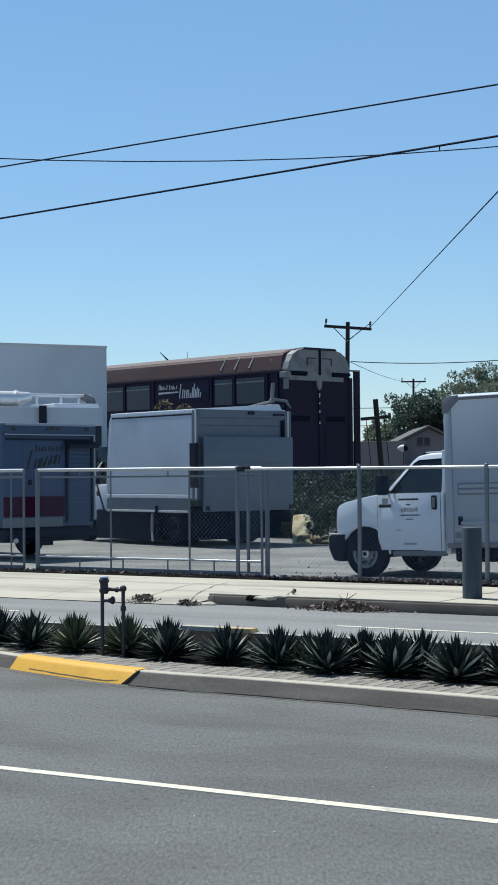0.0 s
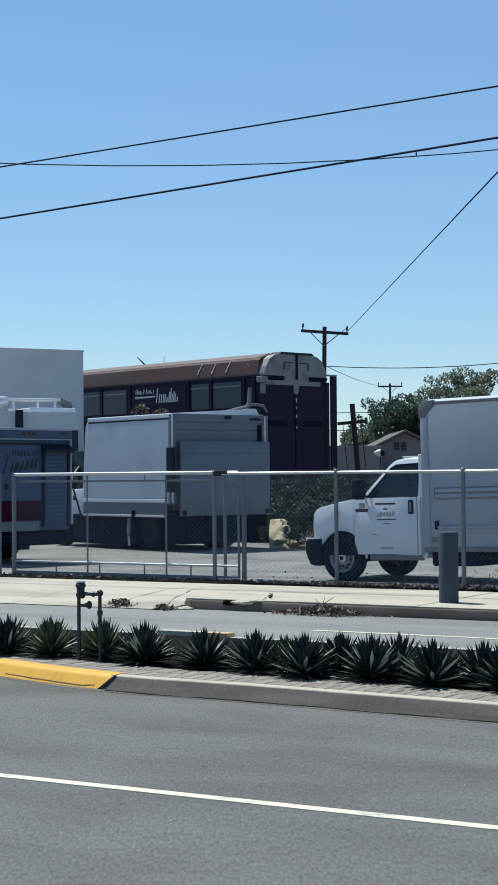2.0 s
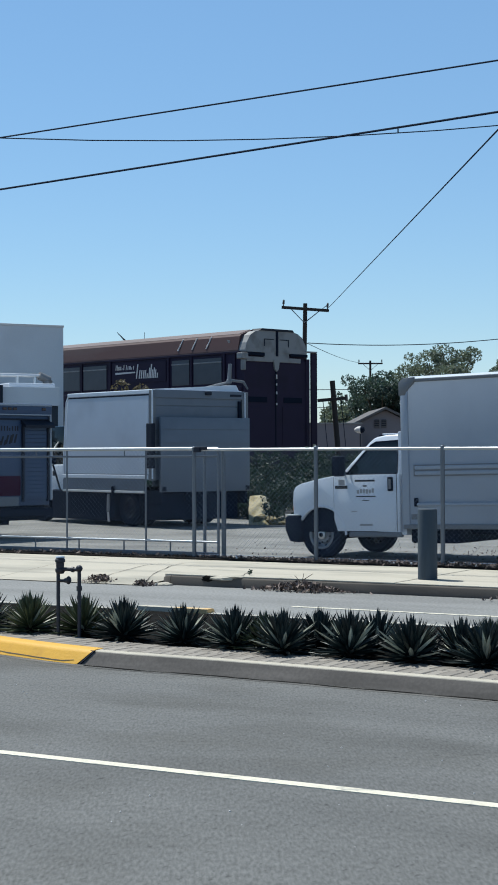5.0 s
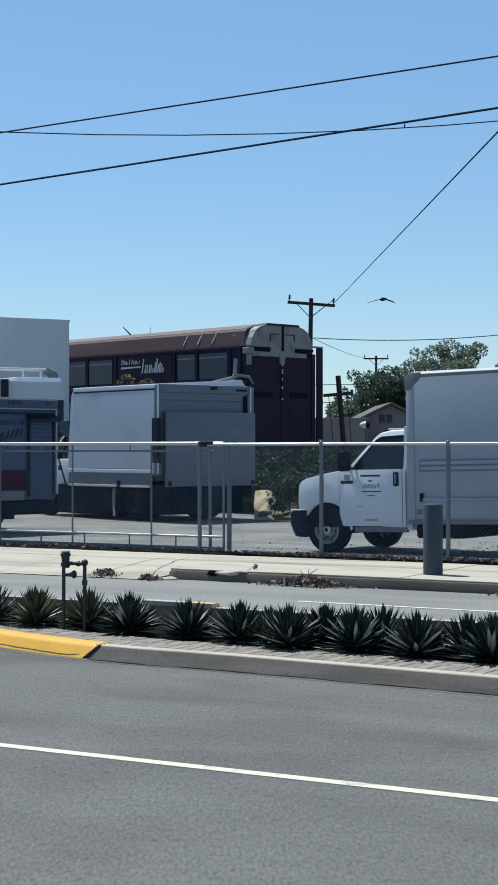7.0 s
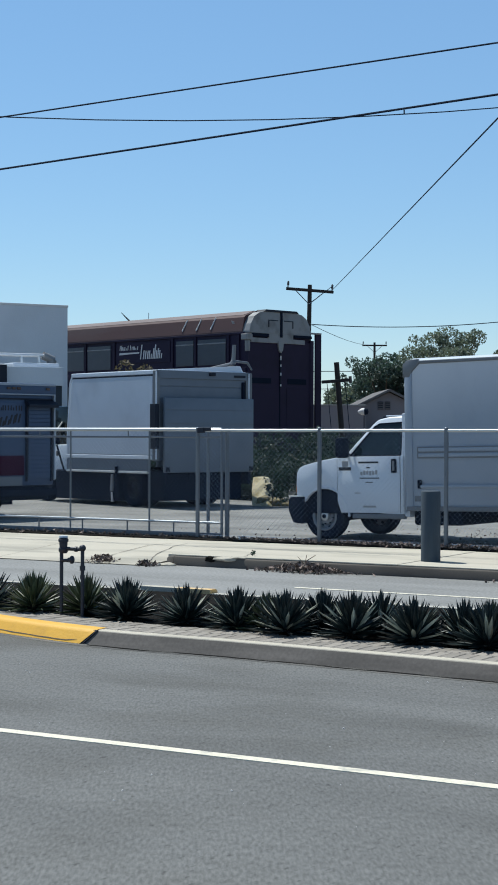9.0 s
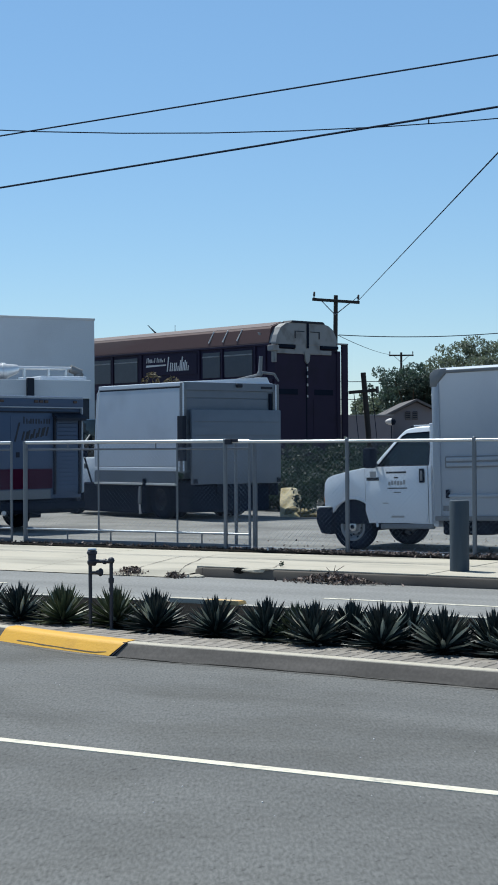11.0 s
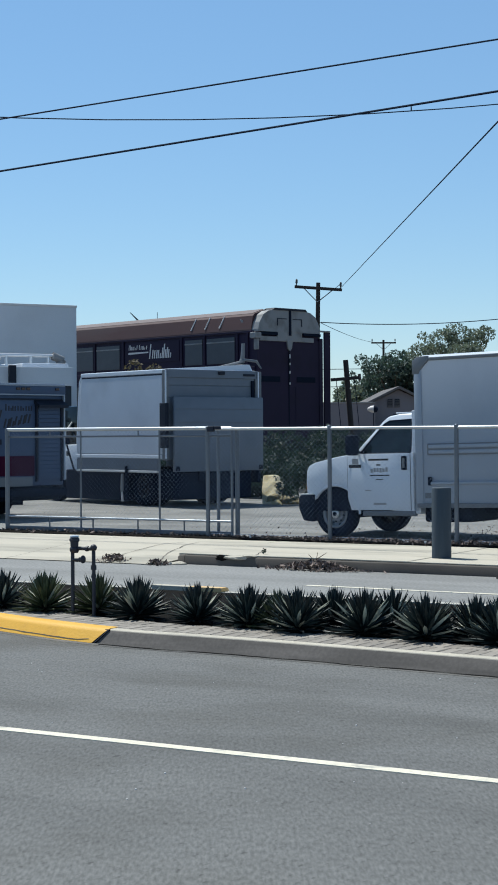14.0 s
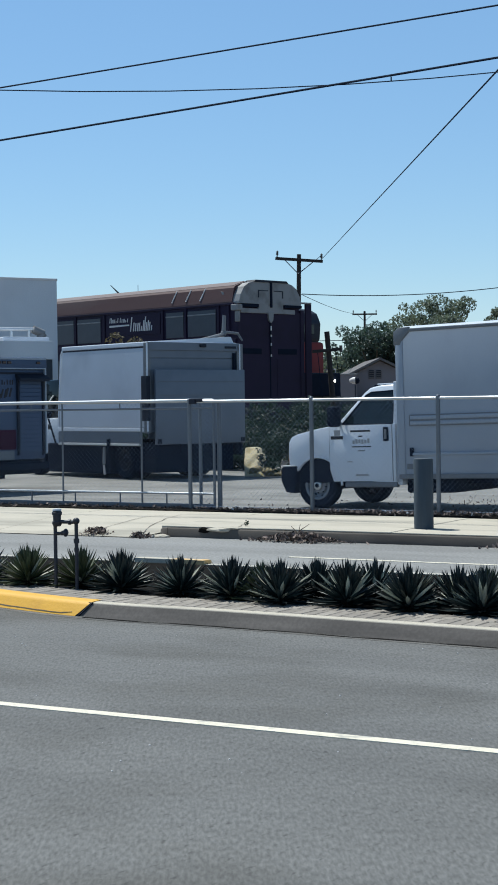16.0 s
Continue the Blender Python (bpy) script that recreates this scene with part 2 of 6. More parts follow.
TAN = mat("tan_dry_stone", (0.5, 0.44, 0.3), 0.9, var=0.25, scale=5, grain=0.25, gscale=30, bump=0.4, stain=(0.24, 0.2, 0.1), stain_at=0.55, stain_scale=5)
DRYEARTH = mat("dry_olive_earth", (0.2, 0.165, 0.09), 0.95, var=0.3, scale=6, grain=0.3, gscale=30, bump=0.5, stain=(0.09, 0.085, 0.05), stain_at=0.52, stain_scale=7)
HOUSEWALL = mat("pinkish_house_stucco", (0.2, 0.186, 0.205), 0.9, var=0.08, scale=0.6)
SHINGLE = mat("grey_shingle", (0.12, 0.112, 0.115), 0.9, var=0.15, scale=2, grain=0.2, gscale=8)
PIPEBLACK = mat("dark_green_pipe", (0.03, 0.032, 0.045), 0.5, 0.2, var=0.2, scale=8)
LOCO_RED = mat("locomotive_orange_red", (0.17, 0.014, 0.016), 0.75, var=0.12, scale=1.5)
LAMP_ON = glow("lit_headlamp", (1.0, 0.95, 0.85), 12.0)
FEATHER = mat("dark_feather", (0.008, 0.008, 0.01), 0.9, var=0.2, scale=10, spec=0.1)


# ---- mesh helpers ----
def part(name, bm, material, parent=None, label="", smooth=False):
    """One mesh object out of bm, under parent."""
    me = bpy.data.meshes.new(name)
    bmesh.ops.recalc_face_normals(bm, faces=bm.faces)
    bm.to_mesh(me)
    bm.free()
    if smooth:
        me.shade_smooth()
        me.set_sharp_from_angle(angle=radians(38))
    me.materials.append(material)
    ob = new(name, me)
    ob.parent = parent
    if label:
        ob["label"] = label
    return ob


def thing(name, label, category, m=None, group="", kind=""):
    ob = new(name)
    ob.empty_display_size = 0.3
    if m is not None:
        ob.matrix_basis = m
    return tagged(ob, label, category, group, kind)


def box(x0, x1, y0, y1, z0, z1, bevel=0.0, bm=None):
    """A box, its edges bevelled, added to bm or in a bmesh of its own."""
    own = bmesh.new()
    bmesh.ops.create_cube(own, size=1, matrix=Matrix.Translation(((x0 + x1) / 2, (y0 + y1) / 2, (z0 + z1) / 2)) @ Matrix.Diagonal((abs(x1 - x0), abs(y1 - y0), abs(z1 - z0), 1)))
    if bevel:
        bmesh.ops.bevel(own, geom=own.edges[:], offset=bevel, segments=2, affect="EDGES", profile=0.5)
    return join(bm, own)


def join(bm, own):
    if bm is None:
        return own
    tmp = bpy.data.meshes.new("tmp")
    own.to_mesh(tmp)
    own.free()
    bm.from_mesh(tmp)
    bpy.data.meshes.remove(tmp)
    return bm


def rod(p, q, r, r2=None, n=10, bm=None):
    """A round bar from p to q."""
    p, q = Vector(p), Vector(q)
    own = bmesh.new()
    m = Matrix.Translation((p + q) / 2) @ (q - p).to_track_quat("Z", "Y").to_matrix().to_4x4()
    bmesh.ops.create_cone(own, cap_ends=True, segments=n, radius1=r, radius2=r if r2 is None else r2, depth=(q - p).length, matrix=m)
    return join(bm, own)


def ball(c, r, bm=None, n=12, squash=(1, 1, 1)):
    own = bmesh.new()
    bmesh.ops.create_uvsphere(own, u_segments=n, v_segments=max(6, n // 2), radius=r, matrix=Matrix.Translation(c) @ Matrix.Diagonal((*squash, 1)))
    return join(bm, own)


def slab(points, axis, a, b, bevel=0.0, bm=None):
    """An outline of 2D points, drawn out along axis ('x', 'y' or 'z') from a to b."""
    own = bmesh.new()

    def at(u, v, w):
        return {"x": (w, u, v), "y": (u, w, v), "z": (u, v, w)}[axis]
    lo = [own.verts.new(at(u, v, a)) for u, v in points]
    hi = [own.verts.new(at(u, v, b)) for u, v in points]
    own.faces.new(lo)
    own.faces.new(hi[::-1])
    for i in range(len(points)):
        j = (i + 1) % len(points)
        own.faces.new((lo[i], hi[i], hi[j], lo[j]))
    bmesh.ops.recalc_face_normals(own, faces=own.faces)
    if bevel:
        bmesh.ops.bevel(own, geom=own.edges[:], offset=bevel, segments=2, affect="EDGES", profile=0.5)
    return join(bm, own)


def lathe(profile, n=24, axis="y", bm=None, ends=(True, True), loop=False):
    """Turns (radius, along) pairs round the axis y or z."""
    own = bmesh.new()
    rings = []
    for r, h in profile:
        ring = []
        for i in range(n):
            a = 2 * math.pi * i / n
            u, v = r * math.cos(a), r * math.sin(a)
            ring.append(own.verts.new((u, h, v) if axis == "y" else (u, v, h)))
        rings.append(ring)
    for a, b in zip(rings, rings[1:]):
        for i in range(n):
            own.faces.new((a[i], a[(i + 1) % n], b[(i + 1) % n], b[i]))
    if loop:
        a, b = rings[-1], rings[0]
        for i in range(n):
            own.faces.new((a[i], a[(i + 1) % n], b[(i + 1) % n], b[i]))
    else:
        if ends[0]:
            own.faces.new(rings[0])
        if ends[1]:
            own.faces.new(rings[-1][::-1])
    return join(bm, own)


def sagging(name, ends, sag, r, parent=None, label="", steps=28, mtl=None):
    """A cable between two ends that hangs by sag metres."""
    p, q = Vector(ends[0]), Vector(ends[1])
    bm = bmesh.new()
    prev = None
    for i in range(steps + 1):
        k = i / steps
        c = p.lerp(q, k) - Vector((0, 0, sag * 4 * k * (1 - k)))
        side = (q - p).cross(Vector((0, 0, 1))).normalized()
        ring = [bm.verts.new(c + r * (math.cos(a) * side + math.sin(a) * Vector((0, 0, 1)))) for a in (0, 1.257, 2.513, 3.77, 5.027)]
        if prev:
            for j in range(5):
                bm.faces.new((prev[j], prev[(j + 1) % 5], ring[(j + 1) % 5], ring[j]))
        prev = ring
    return part(name, bm, mtl or CABLE, parent, label, smooth=True)


def sheet(name, x0, x1, y0, y1, z, material, nx=1, ny=1):
    bm = bmesh.new()
    bmesh.ops.create_grid(bm, x_segments=nx, y_segments=ny, size=1, matrix=Matrix.Translation(((x0 + x1) / 2, (y0 + y1) / 2, z)) @ Matrix.Diagonal(((x1 - x0) / 2, (y1 - y0) / 2, 1, 1)))
    return part(name, bm, material)


def leaves(name, clumps, n, size, material, parent, seed, label="", flat=1.0):
    """A crown of n small folded leaves scattered round the shells of the clumps (centre, radius)."""
    rng = np.random.default_rng(seed)
    weight = np.array([r * r for _, r in clumps]); weight = weight / weight.sum()
    pick = rng.choice(len(clumps), n, p=weight)
    d = rng.normal(size=(n, 3)); d /= np.linalg.norm(d, axis=1)[:, None]
    rad = rng.uniform(0.35, 1.0, n) ** 0.5
    cen = np.array([c for c, _ in clumps])[pick]
    rr = np.array([r for _, r in clumps])[pick]
    pos = cen + d * (rad * rr)[:, None] * np.array([1, 1, flat])
    u = rng.normal(size=(n, 3)); u /= np.linalg.norm(u, axis=1)[:, None]
    w = np.cross(u, rng.normal(size=(n, 3))); w /= np.linalg.norm(w, axis=1)[:, None]
    s = size * rng.uniform(0.6, 1.4, n)[:, None]
    nrm = np.cross(u, w)
    v = np.empty((n, 4, 3))
    v[:, 0], v[:, 2] = pos - u * s, pos + u * s
    v[:, 1], v[:, 3] = pos + w * s * 0.5 + nrm * s * 0.2, pos - w * s * 0.5 + nrm * s * 0.2
    base = np.arange(n)[:, None] * 4
    faces = np.concatenate((base + [[0, 1, 2]], base + [[0, 2, 3]]))
    me = bpy.data.meshes.new(name)
    me.from_pydata(v.reshape(-1, 3).tolist(), [], faces.tolist())
    me.materials.append(material)
    ob = new(name, me)
    ob.parent = parent
    if label:
        ob["label"] = label
    return ob


# ---- the ground, the roads, the median ----
tagged(sheet("ground", -3000, 3000, -3000, 3000, -0.06, EARTH), "bare dusty earth reaching the horizon", "ground", kind="structure")
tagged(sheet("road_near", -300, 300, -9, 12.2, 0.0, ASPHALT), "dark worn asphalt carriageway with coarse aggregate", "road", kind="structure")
tagged(sheet("road_far", -300, 300, 12.2, 17.6, -0.002, ASPHALT_FAR), "paler sun-bleached asphalt lane beyond the planted median", "road", kind="structure")
tagged(sheet("yard", -120, 60, 19.92, 66, 0.06, YARD), "grey stained asphalt yard behind the fence", "ground", kind="structure")


def kerb_y(x):
    """The near face of the median's kerb, which bends away at one end."""
    if x < -7.0:
        return 10.4 + 0.167 * (-7.0 - x) ** 1.5
    return 10.4 - 0.06 * min(3.0, max(0.0, x + 6.1))


def sweep(xs, y_of, profile):
    bm = bmesh.new()
    rows = [[bm.verts.new((x, y_of(x) + dy, z)) for dy, z in profile] for x in xs]
    for a, b in zip(rows, rows[1:]):
        for j in range(len(profile)):
            k = (j + 1) % len(profile)
            bm.faces.new((a[j], b[j], b[k], a[k]))
    bm.faces.new(rows[0]); bm.faces.new(rows[-1][::-1])
    return bm


LOW_SECTION = [(-0.05, -0.03), (-0.04, 0.004), (0.02, 0.085), (0.032, 0.1), (0.055, 0.107), (0.165, 0.107), (0.165, -0.03)]
KERB_SECTION = [(0, -0.03), (0.012, 0.115), (0.025, 0.14), (0.05, 0.15), (0.165, 0.15), (0.165, -0.03)]
xs_bend = [-13.0 + 0.25 * i for i in range(25)]
median = thing("median", "raised planted traffic median with concrete kerbs", "median", kind="structure")
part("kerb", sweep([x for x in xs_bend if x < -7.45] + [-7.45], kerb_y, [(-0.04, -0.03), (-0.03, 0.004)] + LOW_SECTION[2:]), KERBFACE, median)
flare = bmesh.new()
rows = []
for x in (-7.446, -7.3, -7.2, -7.1, -7.0, -6.5, -6.1, -5, -4, -3.1, 0, 40):
    k = min(1.0, max(0.0, (x + 7.3) / 0.25))
    rows.append([flare.verts.new((x, kerb_y(x) + (dy * k - 0.03 * (1 - k) if dy < 0 else dy), z)) for dy, z in LOW_SECTION])
for p, q in zip(rows, rows[1:]):
    for j in range(7):
        flare.faces.new((p[j], q[j], q[(j + 1) % 7], p[(j + 1) % 7]))
flare.faces.new(rows[0]); flare.faces.new(rows[-1][::-1])
part("kerb", flare, KERBFACE, median, "dark mottled grey concrete kerb")
part("kerb_top", sweep(xs_bend + [-6.5, -6.1, -5, -4, -3.1, 0, 40], kerb_y, [(0.035, 0.098), (0.04, 0.107), (0.06, 0.112), (0.12, 0.112), (0.12, 0.098)]), KERBCAP, median, "pale cream kerb top", smooth=True)
part("kerb", sweep([-14, -8.65], lambda x: 13.25, [(-a, b) for a, b in KERB_SECTION]), KERB, median, smooth=True)
part("kerb", sweep([-8.646, -8.23], lambda x: 13.25, [(-a, b * 1.25) for a, b in KERB_SECTION]), KERBCAP, median, "cream patched kerb", smooth=True)
part("kerb", sweep([-8.226, -7.86], lambda x: 13.25, [(-a, b * 1.25) for a, b in KERB_SECTION]), KERBWORN, median, "cream kerb with worn orange paint", smooth=True)
part("kerb", sweep([-7.856, 40], lambda x: 13.25, [(-a, b) for a, b in KERB_SECTION]), KERB, median, smooth=True)
soil = bmesh.new()
rows = [(soil.verts.new((x, kerb_y(x) + 0.15, 0.08)), soil.verts.new((x, 13.1, 0.146))) for x in xs_bend + [-6.5, -6.1, -5, -4, -3.1, 0, 40]]
for a, b in zip(rows, rows[1:]):
    soil.faces.new((a[0], b[0], b[1], a[1]))
part("soil", soil, SOIL, median, "planting soil blackened for the shade under the plants")
# the yellow stretch: a painted casing with slanted ends, a little proud of the kerb
yel = bmesh.new()
n_y = 12
ys = []
for i in range(n_y + 1):
    k = i / n_y
    ring = []
    for dy, z in [(-0.055, 0.004), (0.005, 0.088), (0.02, 0.106), (0.05, 0.117), (0.165, 0.117), (0.165, 0.07)]:
        x = (-8.89 + 0.05 * z / 0.117) + k * ((-7.45 + 0.13 * z / 0.117) - (-8.89 + 0.05 * z / 0.117))
        ring.append(yel.verts.new((x, kerb_y(x) + dy, z)))
    ys.append(ring)
for a, b in zip(ys, ys[1:]):
    for j in range(5):
        yel.faces.new((a[j], b[j], b[j + 1], a[j + 1]))
yel.faces.new(ys[0]); yel.faces.new(ys[-1][::-1])
part("painted_kerb", yel, YELLOW, median, "bright yellow painted kerb end with a chipped edge", smooth=True)
lip = bmesh.new()
rows = []
for i in range(40):
    x = -8.62 + 1.13 * i / 39
    up, w = 0.03 - 0.012 * (i / 39) + 0.004 * noise.noise(Vector((x * 6, 2, 0))), 0.003 + 0.002 * noise.noise(Vector((x * 9, 5, 0)))
    if i > 35:
        up += 0.004 * (i - 35)
    rows.append([lip.verts.new((x + 0.1 * z, kerb_y(x) - 0.0615 + 0.71 * z, z)) for z in (up - w, up + w)])
for p, q in zip(rows, rows[1:]):
    lip.faces.new((p[0], q[0], q[1], p[1]))
part("chipped_line", lip, KERBDARK, median, "dark chipped line low on the yellow kerb")
# dark strip put in for the shadowed gap at the yellow stretch's end
seam = bmesh.new()
q = [seam.verts.new((x, kerb_y(x) + dy, z)) for x, dy, z in ((-7.455, -0.045, 0.008), (-7.415, -0.045, 0.008), (-7.31, 0.025, 0.112), (-7.35, 0.025, 0.112))]
ext = bmesh.ops.extrude_face_region(seam, geom=[seam.faces.new(q)])
bmesh.ops.translate(seam, verts=[v for v in ext["geom"] if isinstance(v, bmesh.types.BMVert)], vec=(0, 0.03, -0.02))
part("kerb_joint", seam, DARKMETAL, median, "dark strip for the shadowed gap beside the yellow kerb")
gut = bmesh.new()
rows = [(gut.verts.new((x, kerb_y(x) - 0.13, 0.002)), gut.verts.new((x, kerb_y(x) + 0.0, 0.003))) for x in xs_bend + [-6.5, -6.1, -5, -4, -3.1, 0, 40]]
for a, b in zip(rows, rows[1:]):
    gut.faces.new((a[0], b[0], b[1], a[1]))
crack = bmesh.new()
rows = []
rng = random.Random(31)
for i in range(130):
    x = -7.35 + 0.04 * i
    y = kerb_y(x) - 0.075 - 0.02 * noise.noise(Vector((x * 2.3, 0, 0))) - 0.008 * noise.noise(Vector((x * 11, 4, 0)))
    w = max(0.002, 0.011 + 0.009 * noise.noise(Vector((x * 3.1, 9, 0))))
    rows.append((crack.verts.new((x, y - w, 0.006)), crack.verts.new((x, y + w, 0.006))))
for p, q in zip(rows, rows[1:]):
    crack.faces.new((p[0], q[0], q[1], p[1]))
tagged(part("gutter_crack", crack, SOIL), "dark dirt-filled crack along the gutter edge", "crack", kind="structure")
specks = bmesh.new()
for _ in range(48):
    s = rng.uniform(0.002, 0.006)
    bmesh.ops.create_icosphere(specks, subdivisions=1, radius=s, matrix=Matrix.Translation((rng.uniform(-8.5, -2.0), rng.uniform(5.6, 10.0), s * 0.4)))
tagged(part("grit", specks, PALEPAINT), "scattered pale grit on the asphalt", "grit", kind="stuff")
tagged(part("gutter", gut, GUTTER), "stained concrete gutter strip along the kerb", "gutter", kind="structure")
tagged(part("lane_line", slab([(-60, 6.427), (60, 7.867), (60, 7.953), (-60, 6.513)], "z", -0.004, 0.005), LINE), "solid white painted lane line", "lane line", kind="structure")
tagged(part("lane_line", box(-8.2, 40, 15.42, 15.5, -0.004, 0.004), LINE), "thin white painted edge line on the far lane", "lane line", kind="structure")
tagged(part("lane_line", box(-30, -12.6, 15.42, 15.5, -0.004, 0.004), LINE), "thin white painted edge line on the far lane", "lane line", kind="structure")

# ---- the far pavement and the driveway ----
FAR_SECTION = [(0, -0.03), (0.01, 0.1), (0.02, 0.113), (0.04, 0.12), (0.165, 0.12), (0.165, -0.03)]
pavement = thing("pavement", "cream concrete pavement slabs in strong sun", "pavement", kind="structure")
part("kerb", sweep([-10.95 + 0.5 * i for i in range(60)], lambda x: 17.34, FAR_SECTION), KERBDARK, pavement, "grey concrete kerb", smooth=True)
wing = bmesh.new()
w_rows = []
for i in range(9):
    a = radians(90 * i / 8)
    x, k = -10.955 - 0.19 * math.sin(a), 0.45 + 0.55 * math.cos(a)
    w_rows.append([wing.verts.new((x + 0.012 * noise.noise(Vector((i * 0.9, dy * 9, z * 9))), 17.34 + dy + 0.2 * (1 - math.cos(a)), max(-0.03, z * k + 0.006 * noise.noise(Vector((i, dy * 20, 3)))))) for dy, z in FAR_SECTION])
for a, b in zip(w_rows, w_rows[1:]):
    for j in range(6):
        wing.faces.new((a[j], b[j], b[(j + 1) % 6], a[(j + 1) % 6]))
wing.faces.new(w_rows[0]); wing.faces.new(w_rows[-1][::-1])
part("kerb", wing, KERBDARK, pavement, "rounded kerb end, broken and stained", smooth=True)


def lump(c, size, seed, rough=0.3):
    """A broken piece of concrete, uneven all round."""
    bm = bmesh.new()
    bmesh.ops.create_icosphere(bm, subdivisions=3, radius=1)
    for v in bm.verts:
        q = v.co * 1.3 + Vector((seed * 3.7, 0, 0))
        v.co = v.co * (1 + rough * noise.noise(q) + 0.4 * rough * noise.noise(q * 3))
        v.co = Vector(c) + Vector((v.co.x * size[0], v.co.y * size[1], v.co.z * size[2]))
    return bm


tagged(part("broken_concrete", lump((-10.2, 17.36, 0.105), (0.17, 0.06, 0.028), 1), CONCRETE), "pale concrete patch broken over the kerb", "broken concrete")
tagged(part("broken_concrete", lump((-10.04, 17.4, 0.128), (0.13, 0.07, 0.02), 4), CONCRETE), "pale concrete patch broken over the kerb", "broken concrete")
tagged(part("kerb_gap", lump((-10.42, 17.352, 0.095), (0.075, 0.022, 0.035), 2, 0.5), SOIL), "dark broken gap in the kerb edge", "crack", kind="structure")
tagged(part("broken_concrete", lump((-10.99, 17.26, 0.01), (0.12, 0.07, 0.028), 3), CONCRETE), "pale concrete crumb at the foot of the kerb", "broken concrete")
part("slab", box(-11.08, -10.946, 17.42, 18.6, 0.1, 0.134, 0.004), CONCRETE, pavement)
for i in range(12):
    x0 = -10.95 + 1.55 * i
    part("slab", box(x0 + 0.006, x0 + 1.544, 17.375, 19.9, 0.122, 0.137 + 0.002 * math.sin(i * 2.3), 0.004), CONCRETE, pavement)
for x0, x1 in ((-10.958, -13.6), (-13.61, -16.6), (-16.61, -20.0), (-20.01, -40)):
    bm = bmesh.new()
    q = [bm.verts.new(p) for p in ((x0, 17.05, 0.008), (x1, 17.05, 0.008), (x1, 18.7, 0.132), (x0, 18.7, 0.132), (x1, 19.9, 0.137), (x0, 19.9, 0.137))]
    if x0 > -11:
        q[0].co.x = -11.2
    bm.faces.new((q[0], q[3], q[2], q[1])); bm.faces.new((q[3], q[5], q[4], q[2]))
    part("apron_slab", bm, CONCRETE, pavement, "sloping concrete driveway apron")


def litter(name, n, x0, x1, y0, y1, z, height, size, seed, label):
    """A low heap of dry leaves and twigs."""
    rng = random.Random(seed)
    bm = bmesh.new()
    for _ in range(n):
        u, v = rng.gauss(0, 0.32), rng.gauss(0, 0.32)
        k = max(0.0, 1 - (u * u + v * v) * 1.8)
        c = Vector(((x0 + x1) / 2 + u * (x1 - x0), (y0 + y1) / 2 + v * (y1 - y0), z + 0.012 + rng.random() * height * k))
        m = Matrix.Translation(c) @ Euler((rng.uniform(-1.2, 1.2), rng.uniform(-1.2, 1.2), rng.uniform(0, 6.3))).to_matrix().to_4x4()
        s = size * rng.uniform(0.5, 1.5)
        f = [bm.verts.new(m @ Vector(p)) for p in ((-s, 0, 0), (0, -s * 0.45, s * 0.15), (s, 0, 0), (0, s * 0.45, s * 0.15))]
        bm.faces.new((f[0], f[1], f[2])); bm.faces.new((f[0], f[2], f[3]))
    return tagged(part(name, bm, DRYLEAF), label, "leaf litter", kind="stuff")


litter("leaf_litter", 420, -9.42, -8.62, 17.1, 17.34, 0.0, 0.11, 0.036, 1, "heap of dry brown leaves against the kerb")
litter("leaf_litter", 160, -12.1, -11.82, 17.09, 17.34, 0.01, 0.09, 0.032, 2, "small clump of dry leaves on the driveway apron")
litter("leaf_litter", 60, -11.32, -11.1, 17.0, 17.19, 0.0, 0.06, 0.04, 3, "dry leaves caught at the broken kerb end")
litter("leaf_litter", 90, -6.55, -6.0, 17.09, 17.34, 0.0, 0.06, 0.03, 4, "dry brown leaves against the kerb")
# dark hairline cracks over the driveway apron
for pts in (((-12.24, 17.2), (-12.16, 17.7), (-12.2, 18.4), (-12.11, 19.23)), ((-11.2, 17.15), (-11.45, 17.6), (-11.65, 18.1), (-11.91, 19.32)), ((-9.95, 17.4), (-10.22, 18.1))):
    bm = bmesh.new()
    rows = []
    for (xa, ya), (xb, yb) in zip(pts, pts[1:]):
        for i in range(12):
            x, y = xa + (xb - xa) * i / 12, ya + (yb - ya) * i / 12
            z = 0.008 + 0.124 * min(1.0, max(0.0, (y - 17.05) / 1.65)) + 0.006 if x < -11 else 0.142
            x += 0.03 * noise.noise(Vector((x * 3, y * 4, 1)))
            w = 0.006 + 0.005 * noise.noise(Vector((x * 5, y * 5, 7)))
            rows.append((bm.verts.new((x - w, y, z)), bm.verts.new((x + w, y, z))))
    for p, q in zip(rows, rows[1:]):
        bm.faces.new((p[0], q[0], q[1], p[1]))
    tagged(part("pavement_crack", bm, KERBDARK), "dark crack across the concrete apron", "crack", kind="structure")
litter("leaf_litter", 2400, -12.5, -4.5, 19.97, 20.25, 0.145, 0.05, 0.026, 5, "strip of dry leaves and rubbish along the fence")
litter("leaf_litter", 220, -17.5, -12.2, 19.95, 20.15, 0.155, 0.03, 0.035, 6, "thin dry leaves under the gate")
litter("leaf_litter", 900, -12.5, -4.5, 20.6, 26.5, 0.055, 0.012, 0.022, 7, "scattered dry leaves on the yard")

# one dark bank serves as dirt, gate track and the shadow along them
bank = bmesh.new()
rows = []
